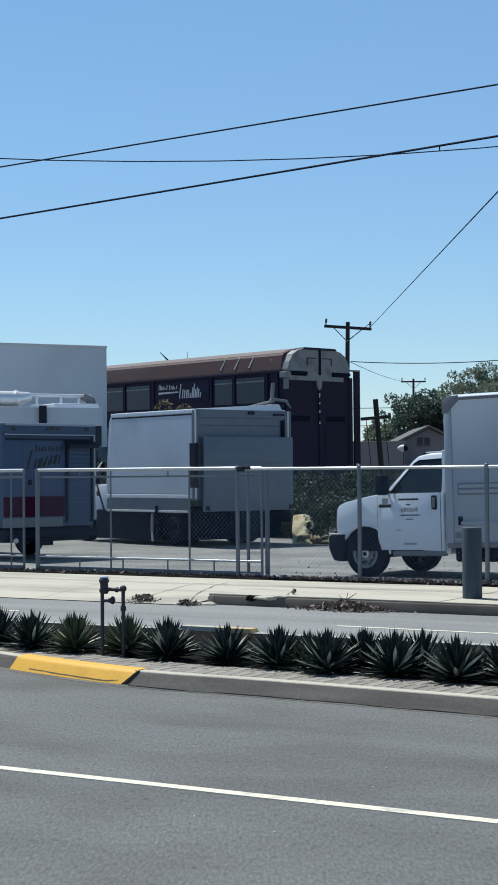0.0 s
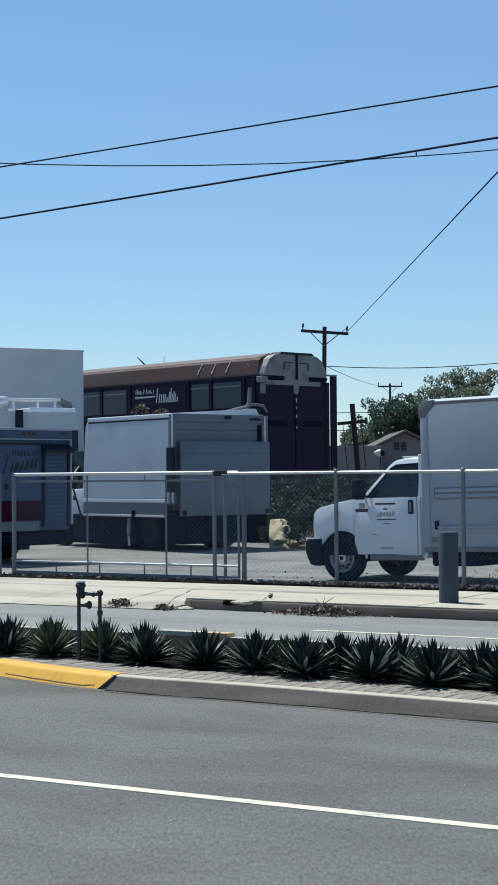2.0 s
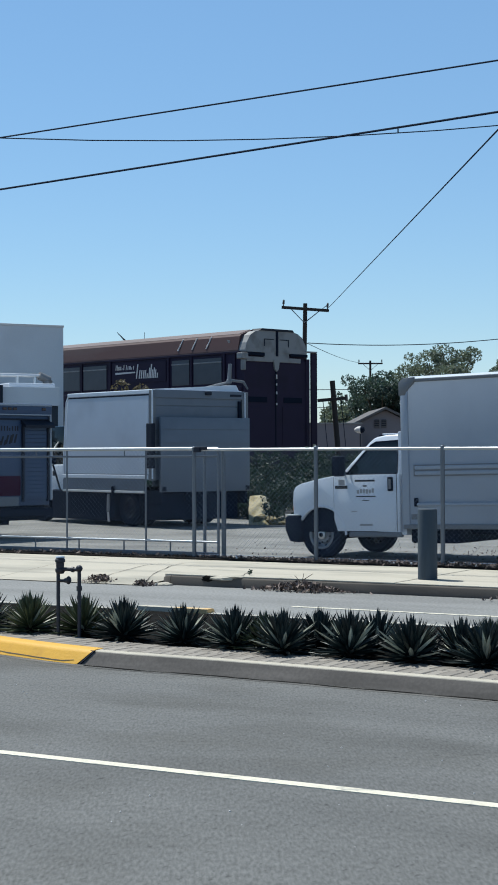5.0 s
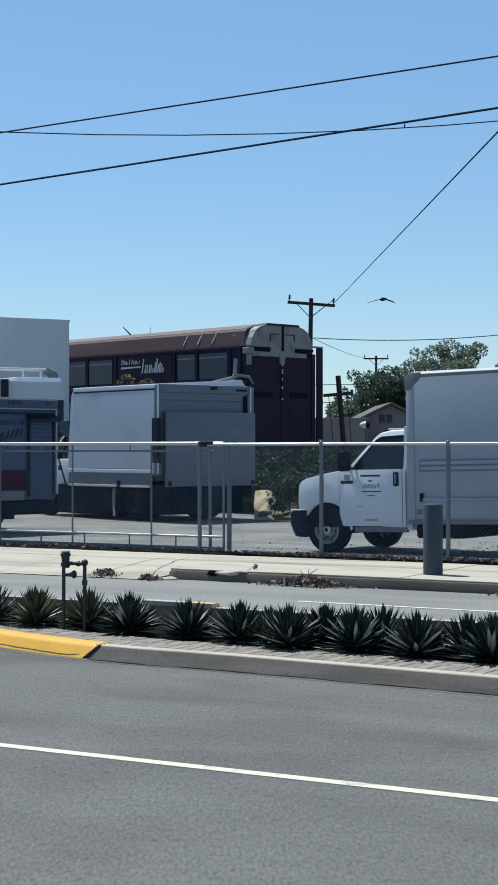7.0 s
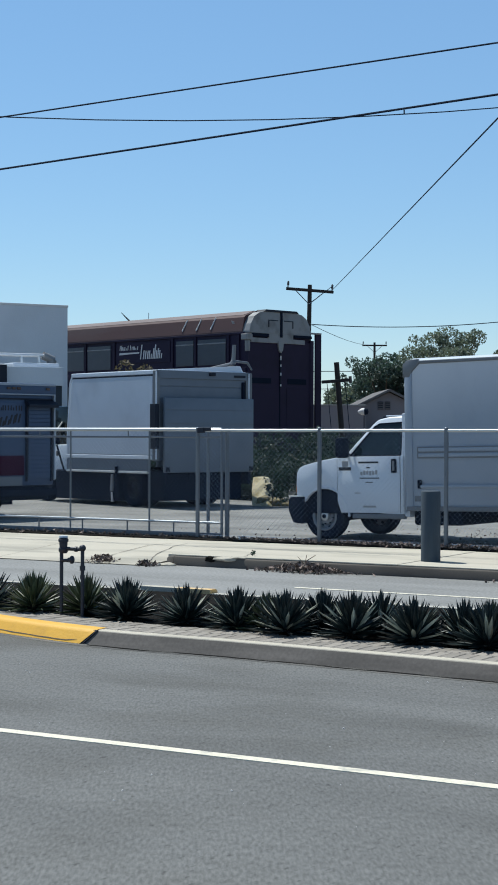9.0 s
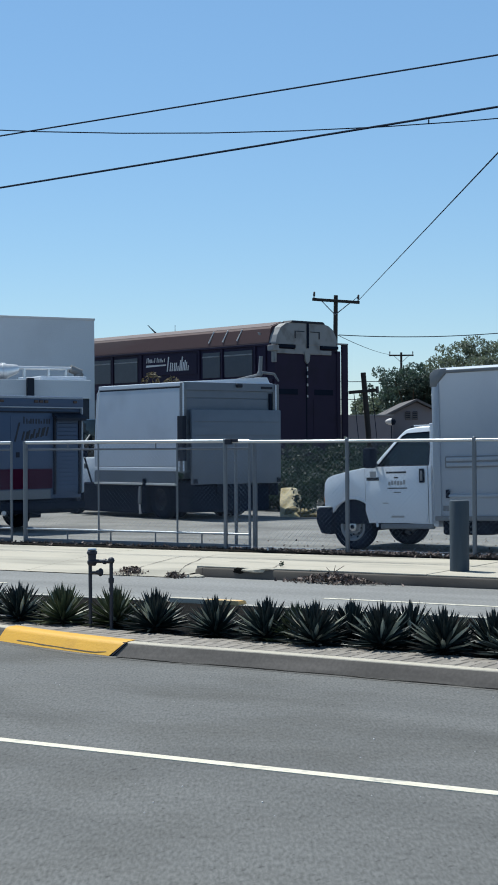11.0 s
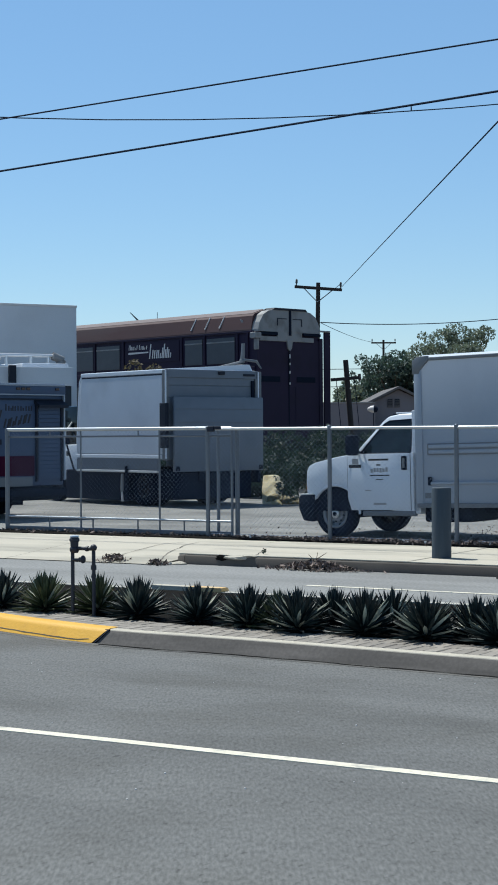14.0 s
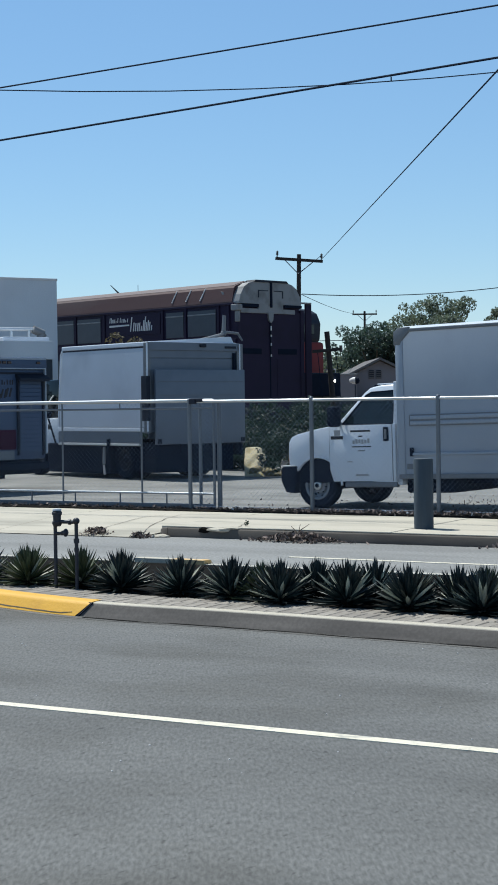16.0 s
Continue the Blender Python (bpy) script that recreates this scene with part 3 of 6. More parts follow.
for i in range(400):
    x = -34 + 0.08 * i
    n1, n2 = noise.noise(Vector((x * 1.7, 0, 0))), noise.noise(Vector((x * 7, 3, 0)))
    y = 19.875 + 0.05 * n1 + 0.02 * n2
    rows.append([bank.verts.new(p) for p in ((x, y, 0.148), (x, y + 0.03, 0.162 + 0.012 * n2), (x, 20.12, 0.172 + 0.015 * n1), (x, 20.4, 0.05))])
for p, q in zip(rows, rows[1:]):
    for k in range(3):
        bank.faces.new((p[k], q[k], q[k + 1], p[k + 1]))
tagged(part("dirt_strip", bank, SOIL), "dark dirt, gate track and shadow along the fence foot", "dirt strip", kind="structure")
scraps = bmesh.new()
rng = random.Random(77)
for _ in range(15):
    c = Vector((rng.uniform(-12.0, -6.0), rng.uniform(19.95, 20.2), 0.18))
    own = bmesh.new()
    bmesh.ops.create_icosphere(own, subdivisions=1, radius=rng.uniform(0.01, 0.028), matrix=Matrix.Translation(c) @ Euler((rng.random() * 6, rng.random() * 6, 0)).to_matrix().to_4x4() @ Matrix.Diagonal((1.6, 1, 0.5, 1)))
    join(scraps, own)
tagged(part("litter_scraps", scraps, PALEPAINT), "scraps of pale paper and plastic along the fence", "litter", kind="stuff")
rubble = bmesh.new()
for _ in range(14):
    c = Vector((rng.uniform(-11.35, -11.0), rng.uniform(17.1, 17.25), 0.012))
    own = bmesh.new()
    bmesh.ops.create_icosphere(own, subdivisions=1, radius=rng.uniform(0.008, 0.026), matrix=Matrix.Translation(c) @ Euler((rng.random() * 6, rng.random() * 6, 0)).to_matrix().to_4x4() @ Matrix.Diagonal((1.5, 1, 0.7, 1)))
    join(rubble, own)
tagged(part("rubble", rubble, KERB), "broken concrete lumps at the kerb end", "rubble", kind="stuff")

# twigs of a weed in the heap
twig = bmesh.new()
for a, b in (((-9.02, 17.22, 0.02), (-8.96, 17.19, 0.22)), ((-9.0, 17.21, 0.1), (-9.1, 17.22, 0.19)), ((-8.98, 17.21, 0.14), (-8.84, 17.19, 0.22))):
    rod(a, b, 0.006, 0.003, 5, twig)
tagged(part("dead_weed", twig, BARK), "dead brown weed in the leaf heap", "weed")
weed = thing("weed", "small dark weed in a pavement joint", "weed", pose(-9.98, 17.66, 0.137))
part("stem", rod((0, 0, 0), (0.01, 0, 0.05), 0.005, 0.003, 5), BARK, weed)
leaves("leaf", [(Vector((0.015, 0, 0.045)), 0.035)], 30, 0.016, LEAF_BUSH, weed, 40)


# ---- agaves on the median ----
def blade(width, curl):
    """One agave leaf along +x, a metre long: a thick channelled blade with a short hard spine."""
    bm = bmesh.new()
    rings = []
    for k, w in ((0, 0.75), (0.12, 0.8), (0.32, 0.96), (0.52, 1.0), (0.7, 0.88), (0.85, 0.55), (0.95, 0.18)):
        z = curl * k * k
        h = width * w
        rings.append([bm.verts.new(p) for p in ((k, -h, z + 0.38 * h), (k, -0.45 * h, z + 0.06 * h), (k, 0.45 * h, z + 0.06 * h), (k, h, z + 0.38 * h), (k, 0, z - 0.32 * h - 0.01))])
    for a, b in zip(rings, rings[1:]):
        for j in range(5):
            bm.faces.new((a[j], b[j], b[(j + 1) % 5], a[(j + 1) % 5]))
    tip = bm.verts.new((1.06, 0, curl * 1.1))
    for j in range(5):
        bm.faces.new((rings[-1][j], tip, rings[-1][(j + 1) % 5]))
    bm.faces.new(rings[0][::-1])
    bmesh.ops.recalc_face_normals(bm, faces=bm.faces)
    me = bpy.data.meshes.new("leaf")
    bm.to_mesh(me)
    bm.free()
    return me


def agave(m, label, material, seed, count):
    rng = random.Random(seed)
    ob = thing("agave", label, "agave", m @ Matrix.Diagonal((1.0, 1.0, 0.98, 1)), "agaves along the median")
    meshes = [blade(0.056, 0.05), blade(0.063, 0.02), blade(0.052, 0.09), blade(0.058, 0.06)]
    for me, skin in zip(meshes, (material, material, material, LEAF_AGAVE_GLARE)):
        me.materials.append(skin)
    part("stem", lathe([(0.04, -0.01), (0.07, 0.04), (0.06, 0.1), (0.02, 0.13)], 10, "z"), SOIL, ob, "short stem blackened for the shade at its foot")
    for i in range(count):
        k = i / (count - 1)
        lift = 88 - 95 * k ** 0.95 + rng.uniform(-6, 6)
        length = (0.262 + 0.02 * k) * rng.uniform(0.86, 1.12)
        # a share of the middle leaves takes the glare colour
        leaf = new("leaf", meshes[3 if 0.3 < k < 0.8 and rng.random() < 0.22 else i % 3])
        leaf.parent = ob
        turn = Euler((radians(rng.uniform(-14, 14)), radians(-lift), radians(i * 137.5 + rng.uniform(-9, 9)))).to_matrix().to_4x4()
        leaf.matrix_basis = Matrix.Translation((0, 0, 0.055 + 0.035 * (1 - k))) @ turn @ Matrix.Translation((0.02, 0, 0)) @ Matrix.Diagonal((length, length, length, 1))
    return ob


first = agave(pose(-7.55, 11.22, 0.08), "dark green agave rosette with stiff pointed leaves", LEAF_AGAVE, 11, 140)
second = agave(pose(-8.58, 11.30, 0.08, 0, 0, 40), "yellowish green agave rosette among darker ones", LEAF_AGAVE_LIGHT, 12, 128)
third = agave(pose(-5.92, 11.00, 0.08, 0, 0, 80), "dark green agave rosette with some leaves pale from glare", LEAF_AGAVE, 13, 144)
for src, x, y, turn, size in ((first, -9.06, 11.3, 100, 0.98), (third, -9.6, 11.5, 30, 1.0), (second, -8.1, 11.42, 200, 0.98), (first, -6.95, 11.2, 210, 0.92),
                              (third, -6.42, 11.12, 140, 0.98), (first, -5.37, 11.06, 300, 1.0), (third, -4.83, 11.0, 250, 1.0), (first, -4.25, 11.0, 20, 0.98),
                              (third, -5.84, 11.48, 15, 0.92), (first, -5.34, 11.5, 75, 0.92), (second, -6.16, 11.16, 10, 0.88), (third, -4.52, 11.2, 55, 0.95), (second, -4.45, 11.6, 130, 0.85), (third, -3.8, 10.95, 190, 1.05), (first, -3.2, 11.0, 240, 1.0)):
    copy_thing(src, pose(x, y, 0.08, 0, 0, turn) @ Matrix.Diagonal((size, size, size * (0.85 if size < 0.85 else 1.0), 1)))

# ---- the irrigation pipe on the median ----
valve = thing("backflow_valve", "dark iron irrigation backflow valve on two upright pipes", "irrigation valve", pose(0, 0, 0))
part("riser", rod((-8.21, 11.2, 0.05), (-8.21, 11.2, 0.66), 0.016, n=12), PIPEBLACK, valve, smooth=True)
bm = rod((-7.99, 11.2, 0.05), (-7.99, 11.2, 0.68), 0.016, n=12)
rod((-7.99, 11.2, 0.5), (-7.99, 11.2, 0.54), 0.024, n=6, bm=bm)
rod((-7.99, 11.2, 0.43), (-7.99, 11.2, 0.46), 0.021, n=6, bm=bm)
part("riser", bm, PIPEBLACK, valve, smooth=True)
bm = lathe([(0.03, 0.64), (0.042, 0.66), (0.042, 0.68), (0.034, 0.69), (0.036, 0.735), (0.044, 0.74), (0.044, 0.76), (0.03, 0.775)], 16, "z")
bmesh.ops.translate(bm, verts=bm.verts, vec=(-8.19, 11.2, 0))
part("valve_bonnet", bm, PIPEBLACK, valve, "squat round valve bonnet", smooth=True)
bm = rod((-8.15, 11.2, 0.68), (-8.0, 11.2, 0.68), 0.016, n=12)
ball((-7.99, 11.2, 0.69), 0.03, bm)
rod((-8.07, 11.2, 0.68), (-8.045, 11.2, 0.68), 0.024, n=6, bm=bm)
part("elbow", bm, PIPEBLACK, valve, smooth=True)
bm = rod((-8.2, 11.19, 0.58), (-8.11, 11.19, 0.585), 0.012, n=8)
rod((-8.13, 11.19, 0.585), (-8.085, 11.19, 0.585), 0.02, n=10, bm=bm)
ball((-8.09, 11.185, 0.588), 0.031, bm, 12, (0.7, 1, 1.15))
part("tap_handle", bm, PIPEBLACK, valve, "small round side tap", smooth=True)
bm = lathe([(0.034, 0.772), (0.04, 0.776), (0.036, 0.788), (0.01, 0.793)], 16, "z")
bmesh.ops.translate(bm, verts=bm.verts, vec=(-8.19, 11.2, 0))
part("valve_cap", bm, ALU, valve, "pale worn cap", smooth=True)

# ---- the bollard ----
bm = lathe([(0.118, 0.0), (0.118, 0.833), (0.113, 0.848), (0.104, 0.853)], 32, "z")
post = tagged(part("bollard", bm, BOLLARD, smooth=True), "thick grey-painted steel bollard on the pavement", "bollard")
post.matrix_basis = pose(-7.72, 18.06, 0.137)

# ---- the chain-link fence and gates ----
FY, FT, FR = 20.1, 1.76, 1.738      # plane, gate height, height of the fence beside it


def chain_link(x0, x1, z0, z1, y, parent, pitch=0.072, r=0.00085):
    """Diagonal wires clipped to the panel, in one mesh."""
    bm = bmesh.new()
    h = z1 - z0
    for sign in (1, -1):
        n = int((x1 - x0 + h) / pitch)
        for i in range(n + 1):
            s = (x0 - h if sign > 0 else x0) + i * pitch
            a, b = (s, z0), (s + sign * h, z1)
            if sign < 0:
                a = (s, z0)
            lo, hi = (a, b) if a[0] < b[0] else (b, a)
            if hi[0] <= x0 or lo[0] >= x1:
                continue
            def cut(p, q, x):
                k = (x - p[0]) / (q[0] - p[0])
                return (x, p[1] + k * (q[1] - p[1]))
            if lo[0] < x0:
                lo = cut(lo, hi, x0)
            if hi[0] > x1:
                hi = cut(lo, hi, x1)
            yy = y + sign * r
            d = Vector((hi[0] - lo[0], 0, hi[1] - lo[1]))
            if d.length < 0.02:
                continue
            u = Vector((-d.z, 0, d.x)).normalized() * r
            ring = [[bm.verts.new(Vector((c[0], yy, c[1])) + w) for w in (u, -u, Vector((0, -1.4 * r, 0)))] for c in (lo, hi)]
            for j in range(3):
                bm.faces.new((ring[0][j], ring[1][j], ring[1][(j + 1) % 3], ring[0][(j + 1) % 3]))
    ob = part("wire_mesh", bm, WIRE, parent, "diamond-pattern chain-link wire mesh")
    ob["kind"] = "stuff"
    return ob


fence = thing("chain_link_fence", "galvanised chain-link fence with round steel posts along the yard", "fence")
for x in (-12.28, -10.28, -8.37, -6.45, -4.5, -2.55):
    bm = rod((x, FY, 0.05), (x, FY, FR), 0.03, n=14)
    lathe_cap = ball((x, FY, FR + 0.012), 0.034, bm, 12, (1, 1, 0.8))
    part("post", lathe_cap, GALV, fence, smooth=True)
part("top_rail", rod((-12.28, FY, FR - 0.01), (-2.0, FY, FR - 0.01), 0.021, n=12), GALV_SUNLIT, fence, smooth=True)
part("tension_wire", rod((-12.28, FY + 0.02, 0.2), (-2.0, FY + 0.02, 0.2), 0.003, n=5), WIRE, fence)
chain_link(-12.25, -2.0, 0.13, FR - 0.02, FY + 0.035, fence)
for x in (-12.28, -10.28, -8.37, -6.45):
    for z in (0.35, 0.75, 1.15, 1.55):
        part("tie_band", rod((x, FY, z), (x, FY, z + 0.018), 0.034, n=12), GALV, fence)
bm = rod((-11.93, FY + 0.26, 0.06), (-11.93, FY + 0.26, 1.72), 0.035, n=14)
tagged(part("gate_post", bm, GALV, smooth=True), "galvanised steel gate guide post behind the fence", "gate post")
bm = rod((-12.28, FY + 0.3, 0.06), (-12.28, FY + 0.3, 1.7), 0.025, n=14)
tagged(part("gate_post", bm, GALV, smooth=True), "slim galvanised gate guide post behind the fence", "gate post")


def sliding_gate(x0, x1, y, uprights, label):
    g = thing("sliding_gate", label, "gate", group="sliding yard gates")
    part("top_rail", rod((x0, y, FT - 0.02), (x1, y, FT - 0.02), 0.027, n=12), GALV_SUNLIT, g, smooth=True)
    part("bottom_rail", box(x0, x1, y - 0.025, y + 0.025, 0.16, 0.225, 0.008), GALV, g)
    part("lower_bar", rod((x0, y, 0.375), (x1, y, 0.375), 0.017, n=10), GALV_SUNLIT, g, smooth=True)
    part("upper_bar", rod((x0, y + 0.02, 1.63), (x1, y + 0.02, 1.63), 0.015, n=10), GALV, g, smooth=True)
    for x, r in ((x0, 0.036), (x1, 0.02)):
        part("end_post", rod((x, y, 0.16), (x, y, FT), r, n=14), GALV, g, smooth=True)
    for x in uprights:
        part("upright", rod((x, y, 0.2), (x, y, FT - 0.03), 0.015, n=10), GALV, g, smooth=True)
    n = int((x1 - x0) / 0.75)
    for i in range(1, n):
        x = x0 + (x1 - x0) * i / n
        part("strut", rod((x, y, 0.2), (x, y, 0.375), 0.012, n=8), GALV, g)
        if i % 2:
            part("strut", rod((x, y + 0.02, 1.63), (x, y + 0.02, FT - 0.03), 0.01, n=8), GALV, g)
    chain_link(x0 + 0.04, x1 - 0.04, 0.23, FT - 0.04, y + 0.04, g)
    return g


sliding_gate(-16.08, -11.94, FY + 0.12, (-14.65, -13.2), "long galvanised sliding gate with chain-link infill")
sliding_gate(-20.5, -16.36, FY + 0.12, (-16.62, -18.6), "second galvanised gate leaf with chain-link infill")
lock = thing("gate_latch", "dark steel latch and chain on the gate post", "latch", pose(-12.2, FY - 0.03, 1.72))
bm = box(-0.06, 0.05, -0.03, 0.03, -0.03, 0.05, 0.01)
part("latch_body", bm, DARKMETAL, lock)
part("latch_arm", box(0.05, 0.16, -0.015, 0.015, 0.0, 0.05, 0.008), DARKMETAL, lock)


# ---- vehicles ----
def mark(name, axis, a, b, sign, u, v, w, h, lean, thick, kind, material, parent):
    """One illegible mark as plain slanted bars in a box w by h that starts at u, v; sign: the way it reads along the first axis."""
    own = bmesh.new()
    for x, k in (((0.5, 1.0),), ((0.0, 1.0), (1.0, 1.0)), ((0.0, 1.0), (1.0, 0.6)))[kind]:
        p = [(x * w - thick / 2, 0), (x * w + thick / 2, 0), (x * w + thick / 2, h * k), (x * w - thick / 2, h * k)]
        slab([(u + sign * (q + lean * r), v + r) for q, r in p], axis, a, b, bm=own)
    return part(name, own, material, parent)


def tube(points, r, n=6):
    """A bent round bar through the points."""
    bm = bmesh.new()
    rings = []
    for i, p in enumerate(points):
        p = Vector(p)
        d = (Vector(points[min(i + 1, len(points) - 1)]) - Vector(points[max(i - 1, 0)])).normalized()
        side = d.cross(Vector((0, 1, 0))).normalized()
        other = d.cross(side)
        rings.append([bm.verts.new(p + r * (math.cos(k) * side + math.sin(k) * other)) for k in (2 * math.pi * j / n for j in range(n))])
    for p, q in zip(rings, rings[1:]):
        for j in range(n):
            bm.faces.new((p[j], q[j], q[(j + 1) % n], p[(j + 1) % n]))
    bm.faces.new(rings[0]); bm.faces.new(rings[-1][::-1])
    return bm


def wheel(parent, x, y, r, width, out, rim_r, detail=True, rim_skin=None):
    """A road wheel: tyre, steel rim and hub. out: +1 where its outer face looks to +y."""
    h = width / 2
    tyre = part("tyre", lathe([(rim_r, -h * 0.8), (r - 0.05, -h), (r - 0.012, -h * 0.8), (r, -h * 0.4), (r, h * 0.4), (r - 0.012, h * 0.8), (r - 0.05, h), (rim_r, h * 0.8)], 32, loop=True), BLACK, parent, smooth=True)
    tyre.matrix_basis = Matrix.Translation((x, y, r))
    if detail:
        o = out
        rim = part("rim", lathe([(rim_r + 0.006, o * h * 0.82), (rim_r - 0.012, o * h * 0.9), (rim_r - 0.03, o * h * 0.8), (rim_r - 0.035, o * h * 0.1), (rim_r * 0.66, -o * h * 0.05), (rim_r * 0.52, o * h * 0.3), (rim_r * 0.3, o * h * 0.35)], 28, ends=(False, True)), rim_skin or RIM, tyre, "dark steel rim" if rim_skin else "grey steel rim", smooth=True)
        part("rim_edge", lathe([(rim_r + 0.008, o * h * 0.84), (rim_r - 0.008, o * h * 0.94), (rim_r - 0.024, o * h * 0.84)], 28, loop=True), rim_skin or RIM, rim, "" if rim_skin else "steel rim edge", smooth=True)
        part("hub", lathe([(0.07, o * h * 0.3), (0.068, o * h * 0.85), (0.05, o * h * 0.95), (0.01, o * h * 0.96)], 18), rim_skin or ALU, rim, smooth=True)
        part("hub_cap", lathe([(0.035, o * h * 0.9), (0.033, o * h * 1.02), (0.005, o * h * 1.03)], 14), BLACK, rim)
        for i in range(8):
            a = 2 * math.pi * i / 8 + 0.2
            c = (rim_r * 0.55 * math.cos(a), 0, rim_r * 0.55 * math.sin(a))
            part("wheel_nut", rod((c[0], o * h * 0.2, c[2]), (c[0], o * h * 0.45, c[2]), 0.012, n=6), DARKMETAL, rim)
            a += 0.39
            c = (rim_r * 0.78 * math.cos(a), 0, rim_r * 0.78 * math.sin(a))
            part("rim_hole", rod((c[0], -o * h * 0.1, c[2]), (c[0], o * h * 0.08, c[2]), 0.022, n=8), BLACK, rim)
    return tyre


def print_bars(parent, y, rows, material, label):
    """Rows (x0, x1, z, height) of illegible printing as plain bars just proud of a side wall."""
    for x0, x1, z, h in rows:
        part("print", box(x0, x1, y, y + 0.003, z, z + h), material, parent, label)


def cutaway_truck(m):
    t = thing("box_truck", "white cutaway box truck parked inside the fence", "truck", m)
    arch = [(0.43 * math.cos(radians(a)), 0.36 + 0.43 * math.sin(radians(a))) for a in range(8, 173, 12)]
    outline = [(0.445, 0.36)] + [(0.47, 0.45), (0.51, 0.62), (0.525, 0.86), (0.51, 1.03), (0.47, 1.1), (0.38, 1.145), (0.05, 1.215), (-0.3, 1.27), (-0.44, 1.285), (-1.5, 1.285), (-1.5, 0.36)] + arch[::-1]
    part("body", slab(outline, "y", -0.96, 0.96, 0.018), WHITE, t, "white cab lower body and bonnet", smooth=True)
    # greenhouse with sides that lean in
    bm = bmesh.new()
    green = [(-0.34, 1.25), (-0.5, 1.44), (-0.78, 1.75), (-0.87, 1.825), (-1.05, 1.86), (-1.5, 1.873), (-1.5, 1.25)]
    sides = []
    for s in (1, -1):
        sides.append([bm.verts.new((x, s * (0.95 - 0.2 * (z - 1.26) / 0.67), z)) for x, z in green])
    bm.faces.new(sides[0]); bm.faces.new(sides[1][::-1])
    for i in range(len(green)):
        j = (i + 1) % len(green)
        bm.faces.new((sides[0][i], sides[1][i], sides[1][j], sides[0][j]))
    bmesh.ops.recalc_face_normals(bm, faces=bm.faces)
    bmesh.ops.bevel(bm, geom=bm.edges[:], offset=0.03, segments=3, affect="EDGES", profile=0.5)
    part("cab_roof", bm, WHITE, t, smooth=True)

    def lean(z):
        return 0.95 - 0.2 * (z - 1.26) / 0.67
    # side glass and windscreen
    for s in (1, -1):
        bm = bmesh.new()
        shape = [(-0.46, 1.275), (-0.57, 1.41), (-0.83, 1.715), (-0.91, 1.757), (-1.3, 1.772), (-1.345, 1.275)]
        a = [bm.verts.new((x, s * (lean(z) - 0.004), z)) for x, z in shape]
        b = [bm.verts.new((x, s * (lean(z) + 0.005), z)) for x, z in shape]
        bm.faces.new(a); bm.faces.new(b[::-1])
        for i in range(len(shape)):
            j = (i + 1) % len(shape)
            bm.faces.new((a[i], b[i], b[j], a[j]))
        part("side_window", bm, GLASS, t, "dark side window")
        bm = bmesh.new()
        edge = shape + [shape[0]]
        for (x0, z0), (x1, z1) in zip(edge, edge[1:]):
            rod((x0, s * (lean(z0) + 0.005), z0), (x1, s * (lean(z1) + 0.005), z1), 0.011, n=6, bm=bm)
        part("window_seal", bm, BLACK, t)
    bm = bmesh.new()
    q = [bm.verts.new(p) for p in ((-0.375, 0.84, 1.3), (-0.375, -0.84, 1.3), (-0.77, -0.72, 1.745), (-0.77, 0.72, 1.745))]
    f = bm.faces.new(q)
    bmesh.ops.translate(bm, verts=q, vec=(0.018, 0, 0.018))
    ext = bmesh.ops.extrude_face_region(bm, geom=[f])
    bmesh.ops.translate(bm, verts=[v for v in ext["geom"] if isinstance(v, bmesh.types.BMVert)], vec=(-0.03, 0, -0.02))
    part("windscreen", bm, GLASS, t)
    # doors: a thin proud skin and dark seams
    for s in (1, -1):
        y = 0.957 * s
        door = part("door", slab([(-0.3, 0.42), (-0.42, 0.42), (-1.3, 0.42), (-1.335, 0.55), (-1.335, 1.27), (-0.46, 1.27), (-0.3, 1.12), (-0.24, 0.9), (-0.24, 0.6)], "y", y, y + 0.012 * s, 0.004), WHITE, t, "white driver's door with faded lettering" if s > 0 else "", smooth=True)
        part("door_handle", box(-1.29, -1.2, y + 0.012 * s, y + 0.04 * s, 1.02, 1.23, 0.012), BLACK, door, "black door handle")
        part("handle_grip", box(-1.265, -1.225, y + 0.04 * s, y + 0.048 * s, 1.05, 1.2, 0.003), MOULD, door)
        bm = rod((-0.45, 0.93 * s, 1.3), (-0.32, 1.13 * s, 1.34), 0.018, n=8)
        rod((-0.5, 0.9 * s, 1.48), (-0.32, 1.13 * s, 1.46), 0.014, n=8, bm=bm)
        part("mirror_arm", bm, BLACK, door)
        part("mirror", box(-0.49, -0.34, 0.99 * s, 1.2 * s, 1.25, 1.56, 0.04), BLACK, door, "large black wing mirror", smooth=True)
        bm = box(-0.2365, -0.232, y, y + 0.004 * s, 0.44, 1.24)
        part("door_seam", bm, INK, t)
        part("door_seam", box(-1.345, -1.337, y, y + 0.004 * s, 0.42, 1.28), INK, t)
        part("sill", box(-1.42, -0.5, (0.9 if s > 0 else -0.97), (0.97 if s > 0 else -0.9), 0.33, 0.41, 0.015), MOULD, t)
        # arch lip
        bm = tube([(0.44 * math.cos(radians(a)), 0.955 * s, 0.36 + 0.44 * math.sin(radians(a))) for a in range(0, 181, 12)], 0.02)
        part("wheel_arch", bm, WHITE, t, smooth=True)
        part("headlight", box(0.4, 0.535, (0.62 if s > 0 else -0.93), (0.93 if s > 0 else -0.62), 0.86, 1.04, 0.02), ALU, t, "clear headlight")
